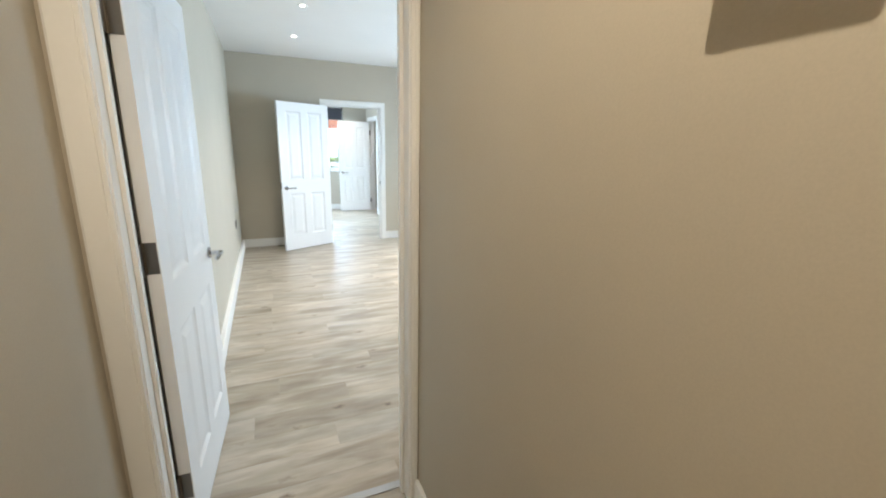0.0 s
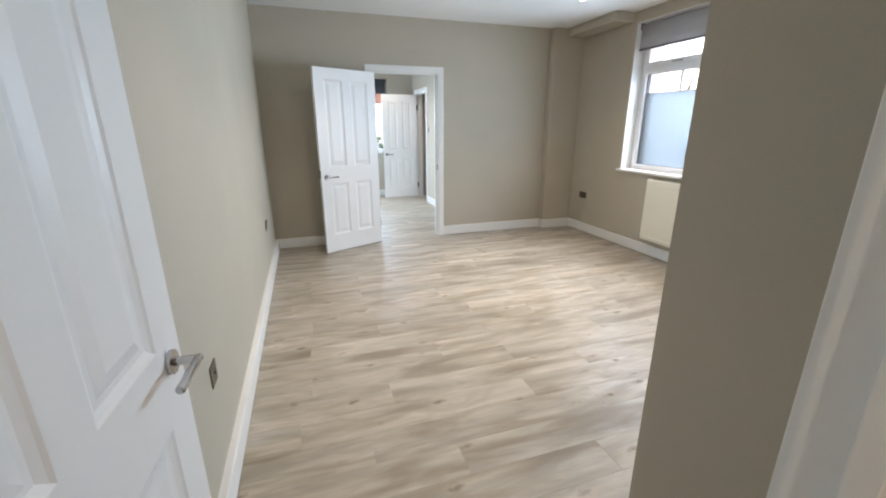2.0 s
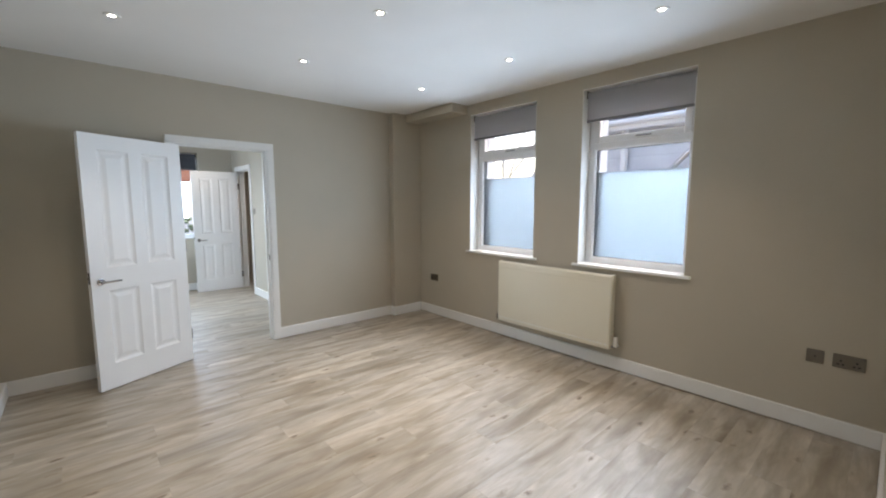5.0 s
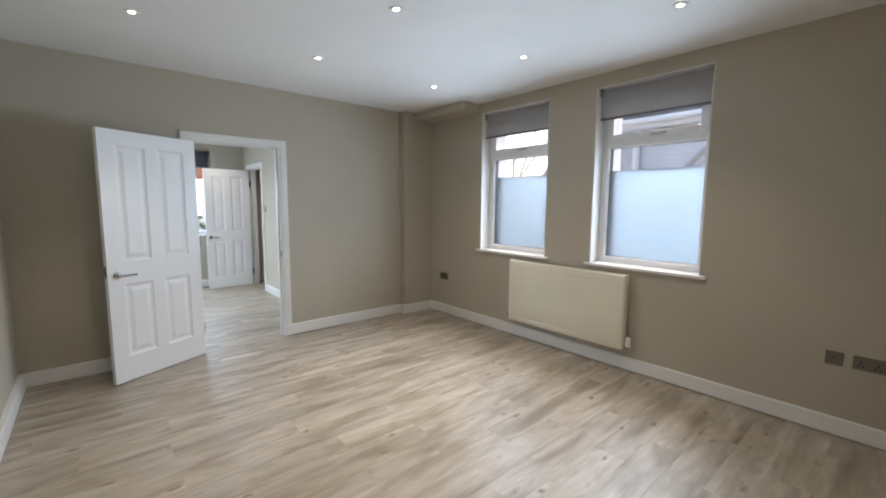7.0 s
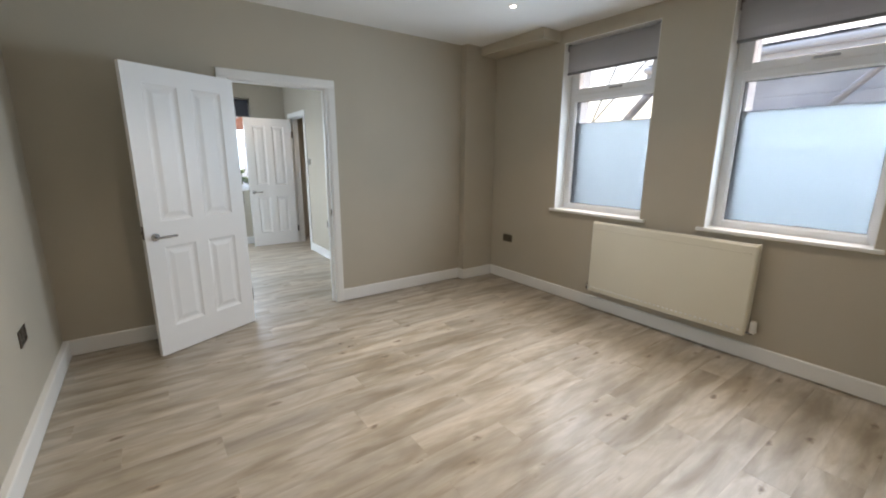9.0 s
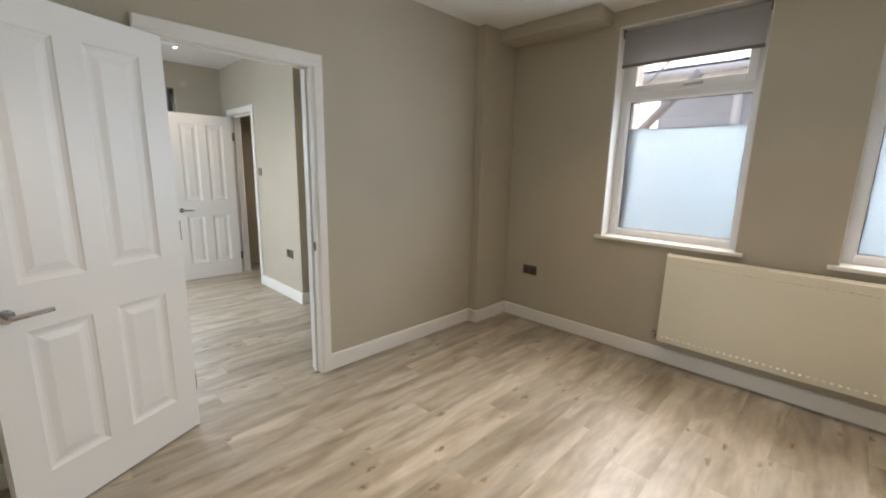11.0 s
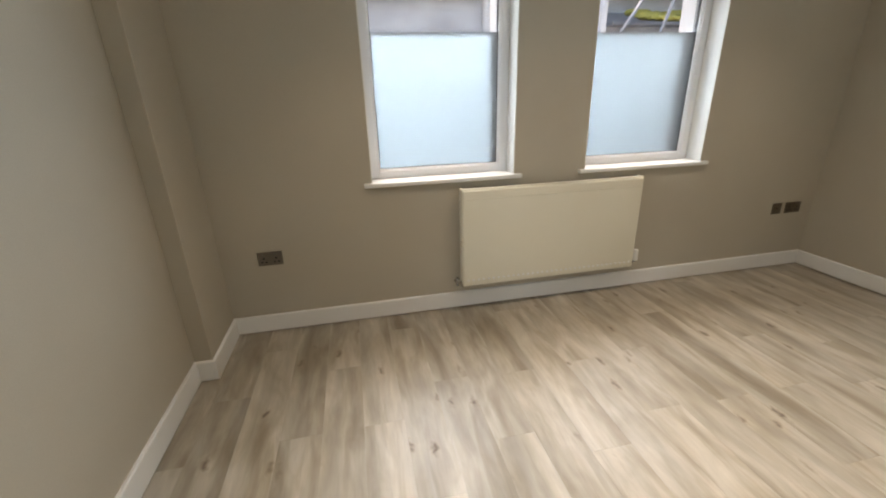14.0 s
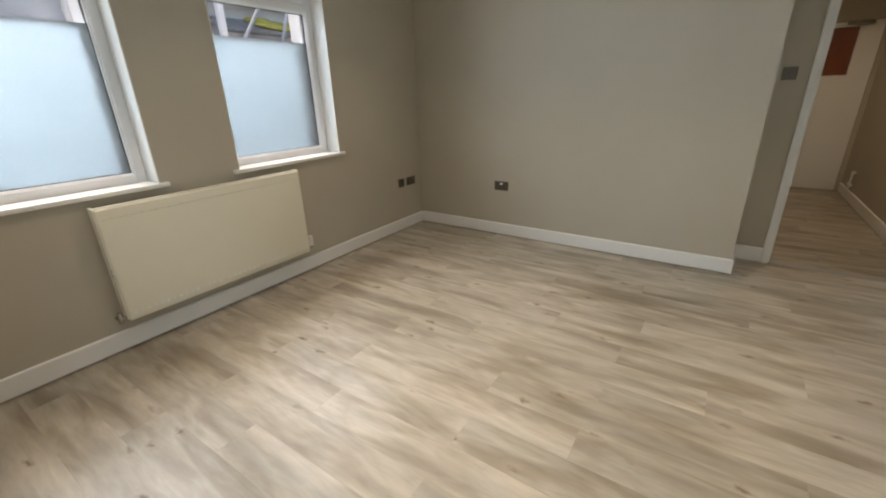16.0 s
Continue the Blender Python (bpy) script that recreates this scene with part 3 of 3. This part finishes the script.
for k, (a, b) in enumerate(WINDOWS):
    room_window("window_%d" % (k + 1), a, b)
    roller_blind(a + 0.008, b - 0.008, XE + 0.026, 2.20, HEAD_Z - 0.006, M_FABRIC, "grey fabric roller blind drawn a little way down")

far_window = thing("window_3", pose(1.70, YF, 0.9), "wide white upvc window in the far room", "window", "structure")
FW = 1.88
for nm, b in (("window_frame", box(0.0, 0.06, 0.10, 0.17, 0.0, 1.4, 0.004)), ("window_frame", box(FW - 0.06, FW, 0.10, 0.17, 0, 1.4, 0.004)), ("window_frame", box(0.06, FW - 0.06, 0.10, 0.17, 0, 0.06, 0.004)), ("window_frame", box(0.06, FW - 0.06, 0.10, 0.17, 1.34, 1.4, 0.004)), ("mullion", box(FW / 2 - 0.03, FW / 2 + 0.03, 0.10, 0.17, 0.06, 1.34, 0.004))):
    part(nm, b, M_UPVC, far_window)
pane("pane", box(0.06, FW / 2 - 0.03, 0.13, 0.136, 0.06, 1.34), M_GLASS, far_window)
pane("pane", box(FW / 2 + 0.03, FW - 0.06, 0.13, 0.136, 0.06, 1.34), M_GLASS, far_window)
part("window_sill", box(-0.04, FW + 0.04, -0.03, 0.10, -0.022, 0.002, 0.005), M_GLOSS, far_window)
roller_blind(1.71, 3.57, YF + 0.01, 2.02, 2.296, M_DARKBLIND, "charcoal roller blind pulled part way down", axis="y")

# window out of view, added so daylight reaches the far room from this side
unseen_window = thing("window_4", pose(XW, 10.7, 0.9), "unseen white upvc window added to light the far room", "window", "structure")
for nm, b in (("window_frame", box(-0.10, -0.04, 0, 0.06, 0, 1.3, 0.004)), ("window_frame", box(-0.10, -0.04, 1.34, 1.4, 0, 1.3, 0.004)), ("window_frame", box(-0.10, -0.04, 0.06, 1.34, 0, 0.06, 0.004)), ("window_frame", box(-0.10, -0.04, 0.06, 1.34, 1.24, 1.3, 0.004))):
    part(nm, b, M_UPVC, unseen_window)
pane("pane", box(-0.07, -0.064, 0.06, 1.34, 0.06, 1.24), M_GLASS, unseen_window)
# added lamps outside the far room's windows stand in for sky light
for eye, aim, wide, strength in (((XW - 0.2, 11.4, 1.62), (XW + 1, 11.4, 0.95), 1.2, 6.0), ((2.64, YF + 0.3, 1.55), (2.64, YF - 1, 0.75), 1.7, 3.4)):
    glow = new("window_daylight", sky_patch(wide, 0.8, strength, 140))
    glow.matrix_world = look(eye, aim)

# ---- radiator ----
rad = thing("radiator", pose(XE, 6.77, 0.0), "cream white panel radiator with valves under the windows", "radiator")
RL = 1.265
RX = 0.105
part("front_panel", box(-RX, -RX + 0.026, 0, RL, 0.20, 0.85, 0.011, seg=4), M_RAD, rad, smooth=True)
part("back_panel", box(-0.045, -0.033, 0.004, RL - 0.004, 0.21, 0.842, 0.004), M_RAD, rad)
for y in (0.0, RL - 0.005):
    part("side_panel", box(-RX + 0.009, -0.033, y - 0.004, y + 0.009, 0.212, 0.858, 0.0025), M_RAD, rad)
grille = bmesh.new()
for k in range(50):
    y = 0.012 + k * (RL - 0.03) / 49
    box(-RX + 0.020, -0.045, y, y + 0.011, 0.840, 0.853, 0, grille)
part("top_grille", grille, M_RAD, rad, kind="stuff")
part("top_edge", box(-RX + 0.010, -RX + 0.022, 0.002, RL - 0.002, 0.842, 0.858, 0.003), M_RAD, rad)
part("top_edge", box(-0.05, -0.034, 0.002, RL - 0.002, 0.840, 0.850, 0.003), M_RAD, rad)
fins = bmesh.new()
for k in range(36):
    y = 0.03 + k * (RL - 0.06) / 35
    box(-RX + 0.015, -0.046, y, y + 0.002, 0.23, 0.83, 0, fins)
part("convector_fins", fins, M_RAD, rad, kind="stuff")


def wedge(half, z0, z1, out0, out1):
    """A pressed spot on the front panel, standing out0 proud at its foot and out1 at its head."""
    bm, r = bmesh.new(), -RX + 0.001
    v = [bm.verts.new(p) for p in ((r, -half, z0), (r, half, z0), (r, half, z1), (r, -half, z1), (-RX - out0, -half, z0), (-RX - out0, half, z0), (-RX - out1, half, z1), (-RX - out1, -half, z1))]
    for q in ((0, 1, 2, 3), (4, 5, 6, 7), (0, 1, 5, 4), (1, 2, 6, 5), (2, 3, 7, 6), (3, 0, 4, 7)):
        bm.faces.new([v[i] for i in q])
    return bm


# lower row: whiter paint imitates caught light; upper row: tilted down to look shaded
for shape, mat in (((0.0075, 0.240, 0.250, 0.007, 0.0005), M_GLOSS), ((0.010, 0.788, 0.797, 0.0, 0.003), M_RAD)):
    first = part("pressed_spot", wedge(*shape), mat, rad)
    first.location.y = 0.035
    for k in range(1, 35):
        spot_copy = new("pressed_spot", first.data)
        spot_copy.parent = rad
        spot_copy.location.y = 0.035 + k * (RL - 0.07) / 34
for y in (0.25, RL - 0.25):
    part("bracket", box(-0.036, 0.0, y - 0.02, y + 0.02, 0.30, 0.78, 0.001), M_RAD, rad)
v = part("lockshield_valve", tube((-0.07, RL - 0.004, 0.225), (-0.07, RL + 0.04, 0.225), 0.008, sides=14), M_CHROME, rad, "chrome lockshield valve", True)
part("cap", tube((-0.07, RL + 0.033, 0.20), (-0.07, RL + 0.033, 0.262), 0.0115, 0.009, sides=16, bevel=0.002), M_CHROME, v, "chrome cap", True)
part("pipe", tube((-0.07, RL + 0.033, 0.21), (0.0, RL + 0.033, 0.21), 0.0075, sides=12), M_CHROME, v, "chrome tail pipe", True)
v = part("thermostatic_valve", tube((-0.07, -0.045, 0.225), (-0.07, 0.0, 0.225), 0.009, sides=14), M_CHROME, rad, "thermostatic valve with a white head", True)
part("head", tube((-0.07, -0.04, 0.235), (-0.07, -0.04, 0.318), 0.022, 0.019, sides=20, bevel=0.005), M_WHITEPL, v, "white ribbed head", True)
part("pipe", tube((-0.07, -0.04, 0.225), (0.0, -0.04, 0.225), 0.0075, sides=12), M_WHITEPL, v, "white tail pipe", True)

# ---- sockets and switches ----
def plate_root(kind_name, x, y, z, yaw, label, category, group="wall plates"):
    """Local: x along the wall, y out into the room."""
    return thing(kind_name, pose(x, y, z, 0, 0, yaw), label, category, group=group)


def double_socket(x, y, z, yaw, mat=M_STEEL, label="brushed nickel double socket outlet on the wall"):
    r = plate_root("socket_outlet", x, y, z, yaw, label, "socket outlet")
    part("plate", box(-0.073, 0.073, 0, 0.006, -0.043, 0.043, 0.002), mat, r)
    for sx in (-0.036, 0.036):
        ins = part("insert", box(sx - 0.024, sx + 0.024, 0.004, 0.0068, -0.034, 0.012, 0.0006), mat, r)
        part("pin_hole", box(sx - 0.005, sx + 0.005, 0.0062, 0.0078, -0.002, 0.010), M_BLACK, ins)
        for dx in (-0.0115, 0.0115):
            part("pin_hole", box(sx + dx - 0.006, sx + dx + 0.006, 0.0062, 0.0078, -0.024, -0.015), M_BLACK, ins)
        part("rocker_switch", box(sx - 0.006, sx + 0.006, 0.005, 0.010, 0.017, 0.036, 0.001), mat, r)
    for sx in (-0.06, 0.06):
        part("screw", tube((sx, 0.0055, 0.0), (sx, 0.0068, 0.0), 0.0032, sides=10), mat, r)
    return r


def single_plate(x, y, z, yaw, mat, label, hole, category):
    r = plate_root("wall_plate", x, y, z, yaw, label, category)
    part("plate", box(-0.043, 0.043, 0, 0.006, -0.043, 0.043, 0.002), mat, r)
    if hole == "aerial":
        part("aerial_port", tube((0, 0.005, 0.002), (0, 0.010, 0.002), 0.0065, sides=16), M_CHROME, r, "aerial port ring", True)
        part("port_hole", tube((0, 0.0095, 0.002), (0, 0.0108, 0.002), 0.0055, sides=12), M_BLACK, r)
    elif hole == "switch":
        part("rocker_switch", box(-0.010, 0.010, 0.004, 0.011, -0.014, 0.014, 0.002), mat, r, "rocker switch")
    for sx in (-0.032, 0.032):
        part("screw", tube((sx, 0.0055, 0.0), (sx, 0.0068, 0.0), 0.003, sides=10), mat, r)
    return r


double_socket(XE, 9.225, 0.50, 90)
double_socket(XE, 5.31, 0.50, 90)
single_plate(XE, 5.465, 0.50, 90, M_STEEL, "brushed nickel aerial plate on the wall", "aerial", "aerial plate")
data = plate_root("wall_plate", 4.51, YS, 0.50, 0, "dark pewter double plate with a small white port", "wall plate")
part("plate", box(-0.073, 0.073, 0, 0.006, -0.043, 0.043, 0.002), M_PEWTER, data)
part("port", box(-0.014, 0.014, 0.004, 0.0085, 0.012, 0.030, 0.001), M_WHITEPL, data, "small white port")
for sx in (-0.06, 0.06):
    part("screw", tube((sx, 0.0055, 0.0), (sx, 0.0068, 0.0), 0.0032, sides=10), M_PEWTER, data)
single_plate(XW, 6.10, 0.50, -90, M_STEEL, "brushed nickel aerial plate low on the side wall", "aerial", "aerial plate")
double_socket(XW, 8.70, 0.50, -90, M_PEWTER, "dark pewter double socket outlet on the side wall")
single_plate(2.475, YD, 1.425, 0, M_PEWTER, "brushed nickel light switch in the recess", "switch", "light switch")
double_socket(4.10, 11.30, 0.50, 90, M_PEWTER, "dark pewter double socket outlet in the far room")
single_plate(4.10, 11.965, 1.345, 90, M_STEEL, "brushed nickel light switch beside a doorway", "switch", "light switch")


# ---- ceiling downlights ----
def downlight(x, y, data):
    r = thing("downlight", pose(x, y, CEIL), "white rimmed recessed ceiling downlight, lit", "downlight", group="ceiling downlights")
    bm = bmesh.new()
    n, prof = 28, ((0.016, -0.002), (0.025, -0.0035), (0.031, -0.006), (0.041, -0.005), (0.044, 0.0))
    rings = [[bm.verts.new((rr * math.cos(2 * math.pi * k / n), rr * math.sin(2 * math.pi * k / n), z)) for k in range(n)] for rr, z in prof]
    for i in range(len(prof) - 1):
        for k in range(n):
            bm.faces.new((rings[i][k - 1], rings[i][k], rings[i + 1][k], rings[i + 1][k - 1]))
    part("rim", bm, M_GLOSS, r, smooth=True)
    part("lens", tube((0, 0, -0.0025), (0, 0, -0.0005), 0.0175, sides=28), M_LENS, r, "glowing lens")
    lamp = new("beam", data)
    lamp.parent = r
    lamp.location = (0, 0, -0.018)
    return r


for x in (2.266, 3.455, 4.655):
    for y in (8.435, 7.33, 6.20):
        downlight(x, y, room_spot)
# the last one is unseen, added to brighten the side room
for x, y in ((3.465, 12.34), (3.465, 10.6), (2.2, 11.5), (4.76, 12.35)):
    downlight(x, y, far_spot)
downlight(1.85, 3.45, hall_spot)
# unseen second hall lamp, added to lighten the end door
downlight(1.85, 2.1, hall_end_spot)

# ---- hall things ----
phone = thing("entry_phone", pose(HX1, 3.545, 1.625), "pale plastic entry phone fixed to the hall wall", "entry phone")
part("body", box(-0.045, 0, -0.07, 0.07, 0, 0.20, 0.006), M_WHITEPL, phone)
part("speaker_panel", box(-0.049, -0.043, -0.055, 0.0, 0.03, 0.17, 0.003), M_WHITEPL, phone)
part("call_button", tube((-0.049, 0.035, 0.05), (-0.044, 0.035, 0.05), 0.009, sides=14), M_STEEL, phone)
hall_valve = thing("pipe_stub", pose(HX0, 1.95, 0.14), "white painted pipe stub and valve above the skirting", "pipe")
part("pipe", tube((0.03, 0.0, 0.0), (0.03, 0.0, 0.22), 0.011, sides=12), M_GLOSS, hall_valve, smooth=True)
part("elbow", tube((0.0, 0.0, 0.20), (0.045, 0.0, 0.20), 0.014, sides=12, bevel=0.003), M_GLOSS, hall_valve, smooth=True)
part("valve_body", tube((0.03, -0.05, 0.06), (0.03, 0.07, 0.06), 0.018, sides=14, bevel=0.004), M_WHITEPL, hall_valve, smooth=True)

# ---- outside ----
ground = part("ground", box(-300, 300, -300, 300, -0.6, -0.25), M_GROUND)
tagged(ground, "grey concrete yard and ground around the house", "ground", kind="structure")

NX, NEAVE = 9.3, 2.84
house = thing("neighbour_building", pose(NX, 3.0, -0.25), "grey rendered outbuilding with a slate roof and white downpipe", "building")
hw = part("wall", box(0, 4.0, 0, 6.5, 0, NEAVE + 0.25 - 0.06), M_RENDER, house)
for k in range(8):
    part("render_band", box(-0.012, 0.0, 0.0, 6.5, 0.36 + k * 0.36, 0.36 + k * 0.36 + 0.33, 0.006), M_RENDER, hw)
roof = bmesh.new()
z0 = NEAVE + 0.25
rv = [roof.verts.new(c) for c in ((-0.30, -0.2, z0), (-0.30, 6.7, z0), (4.3, 6.7, z0 + 1.0), (4.3, -0.2, z0 + 1.0), (-0.30, -0.2, z0 + 0.06), (-0.30, 6.7, z0 + 0.06), (4.3, 6.7, z0 + 1.06), (4.3, -0.2, z0 + 1.06))]
for q in ((0, 1, 2, 3), (4, 5, 6, 7), (0, 1, 5, 4), (1, 2, 6, 5), (2, 3, 7, 6), (3, 0, 4, 7)):
    roof.faces.new([rv[i] for i in q])
rf = part("roof", roof, M_SLATE, house)
for r_ in range(6):
    for c_ in range(22):
        y, x = -0.18 + c_ * 0.313, -0.33 + r_ * 0.26
        z = z0 + 0.066 + (x + 0.30) * 1.0 / 4.6
        b = box(x, x + 0.30, y, y + 0.306, z, z + 0.012)
        for vtx in b.verts:
            vtx.co.z += (vtx.co.x - x) * 0.19 + 0.004 * ((c_ * 7 + r_ * 3) % 3)
        part("slate", b, M_SLATE, rf)
part("fascia", box(-0.31, -0.285, -0.2, 6.7, z0 - 0.14, z0 + 0.02, 0.004), M_PALE, house, "pale grey fascia board")
gut = part("gutter", tube((-0.36, -0.2, z0 - 0.02), (-0.36, 6.7, z0 - 0.02), 0.05, sides=14), M_PALE, house, "pale grey gutter", True)
for y in (5.48, 3.66):
    dp = part("downpipe", tube((-0.09, y, 0.0), (-0.09, y, z0 - 0.05), 0.055, sides=16), M_OUTER, house, "white plastic downpipe", True)
    for z in (0.9, 1.9, 2.6):
        part("clip", box(-0.14, 0.0, y - 0.05, y + 0.05, z, z + 0.03, 0.004), M_UPVC, dp)

# lean-to with mossy roof and its slanting steel struts
lean = thing("lean_to_roof", pose(8.3, 1.5, -0.25), "low lean-to with a mossy slate roof on white posts", "lean-to")
part("post", tube((0.02, 3.9, 0), (0.02, 3.9, 2.75), 0.05, sides=16), M_UPVC, lean, "white round post", True)
part("post", tube((0.02, 0.6, 0), (0.02, 0.6, 2.75), 0.05, sides=16), M_UPVC, lean, "white round post", True)
for y0, z0_, y1, z1_ in ((3.8, 2.05, 3.15, 2.95), (3.1, 2.05, 2.75, 2.95), (2.6, 2.0, 1.95, 2.95), (4.6, 2.0, 3.95, 2.9)):
    part("strut", tube((0.1, y0, z0_), (0.1, y1, z1_), 0.022, sides=10), M_GALV, lean, "galvanised strut", True)
for k in range(4):
    part("roof_strip", box(0.25 + k * 0.16, 0.43 + k * 0.16, 0.0, 3.6, 2.48 + k * 0.06, 2.53 + k * 0.06, 0.01), M_SLATE, lean, "dark slate course")
moss = bmesh.new()
for k in range(130):
    c = Vector((0.27 + random.random() * 0.5, 1.2 + random.random() * 1.9, 2.55))
    c.z += (c.x - 0.25) * 0.37
    s = 0.03 + random.random() * 0.05
    bmesh.ops.create_icosphere(moss, subdivisions=1, radius=s, matrix=Matrix.Translation(c) @ Matrix.Diagonal((1, 1.6, 0.5, 1)))
part("moss", moss, M_MOSS, lean, "clumps of yellow-green moss", True, kind="stuff")

# slanting stays and a raking prop in the yard, all in one plane
mast = thing("service_mast", pose(7.45, 9.72, -0.25), "thin grey post with slanting stay wires and a raking steel prop", "mast")
part("pole", tube((0, 0, 0), (0, 0, 2.5), 0.016, sides=12), M_GALV, mast, smooth=True)
part("cross_arm", tube((0, 0.10, 2.28), (0, -0.05, 2.46), 0.009, sides=8), M_GALV, mast, smooth=True)
for foot, slope, height, r0 in ((0.82, 0.44, 3.9, 0.011), (2.02, 1.0, 3.7, 0.011), (1.38, 0.94, 2.75, 0.05)):
    part("stay" if r0 < 0.02 else "prop", tube((0, foot, 0), (0, foot - slope * height, height), r0, sides=10), M_GALV, mast, smooth=True)
prop = thing("raking_prop", pose(7.0, 6.9, -0.25), "slanting galvanised steel prop standing in the yard", "prop")
part("prop_tube", tube((0, 2.03, 0), (0, -0.35, 2.5), 0.03, sides=12), M_GALV, prop, smooth=True)
part("base_plate", box(-0.07, 0.07, 1.94, 2.1, 0, 0.012, 0.003), M_GALV, prop)

# houses seen from the end window
far_house = thing("far_house", pose(0.0, 25.0, -0.25), "red brick house with a white rendered ground floor", "house")
part("wall", box(0.5, 11.0, 0, 6.0, 0, 2.2), M_PALE, far_house, "white rendered ground floor")
part("wall", box(0.48, 11.02, -0.03, 6.0, 2.2, 5.4), M_BRICK, far_house, "red brick upper floor")
part("roof", box(0.2, 11.3, -0.3, 6.3, 5.4, 5.6, 0.03), M_SLATE, far_house)
for x in (1.6, 4.4, 7.2):
    for z in (0.9, 3.2):
        wf = part("window", box(x, x + 1.1, -0.08, 0.0, z, z + 1.25, 0.01), M_UPVC, far_house, "white framed window")
        part("window_pane", box(x + 0.08, x + 1.02, -0.09, -0.075, z + 0.08, z + 1.17), M_GASKET, wf)
hedge = bmesh.new()
for k in range(300):
    c = Vector((1.5 + random.random() * 5.5, 20.6 + random.random() * 0.6, -0.2 + random.random() * 1.15))
    bmesh.ops.create_icosphere(hedge, subdivisions=1, radius=0.09 + random.random() * 0.09, matrix=Matrix.Translation(c) @ pose(0, 0, 0, 40 * random.random(), 30 * random.random(), 0) @ Matrix.Diagonal((1.2, 0.8, 0.6, 1)))
hd = part("hedge", hedge, M_HEDGE, smooth=True)
tagged(hd, "dark green clipped hedge in the garden", "hedge", kind="stuff")

# ---- floor planks ----
floor = part("floor", box(HX0 - 0.1, XE, 1.13, YF + 0.2, -0.25, -0.0009), M_WOOD)
tagged(floor, "grey-washed oak plank floor", "floor", kind="structure")
PL, PW, GAP = 1.22, 0.184, 0.0002
plank_meshes = {}


def plank_mesh(length, width):
    key = (round(length, 3), round(width, 3))
    if key not in plank_meshes:
        me = bpy.data.meshes.new("plank")
        c = 0.0004
        lo = ((0, 0), (length, 0), (length, width), (0, width))
        hi = ((c, c), (length - c, c), (length - c, width - c), (c, width - c))
        vs = [(x, y, -0.004) for x, y in lo] + [(x, y, -0.0008) for x, y in lo] + [(x, y, 0.0) for x, y in hi]
        fs = [(8, 9, 10, 11)] + [(i, (i + 1) % 4, 4 + (i + 1) % 4, 4 + i) for i in range(4)] + [(4 + i, 4 + (i + 1) % 4, 8 + (i + 1) % 4, 8 + i) for i in range(4)]
        me.from_pydata(vs, [], fs)
        me.materials.append(M_WOOD)
        plank_meshes[key] = me
    return plank_meshes[key]


rng = random.Random(5)
y, row, shift = 1.38, 0, 0.3
while y < YF - 0.01:
    wd = min(PW, YF - y)
    yc = y + wd / 2
    spans = [(HX0, HX1)] if yc < YD - 0.12 else [(1.42, XB)] if yc < YS - 0.1 else [(XW - 0.05, XE)] if yc < 11.1 else [(XW - 0.05, 5.3)]
    for s0, s1 in spans:
        shift = (shift + 0.31 + 0.5 * rng.random()) % PL
        x = s0 - shift
        while x < s1:
            a, b = max(x, s0), min(x + PL, s1)
            if b - a > 0.03:
                ob = new("plank", plank_mesh(b - a - GAP, wd - GAP))
                ob.parent = floor
                ob.location = (a, y, 0)
            x += PL
    y, row = y + PW, row + 1
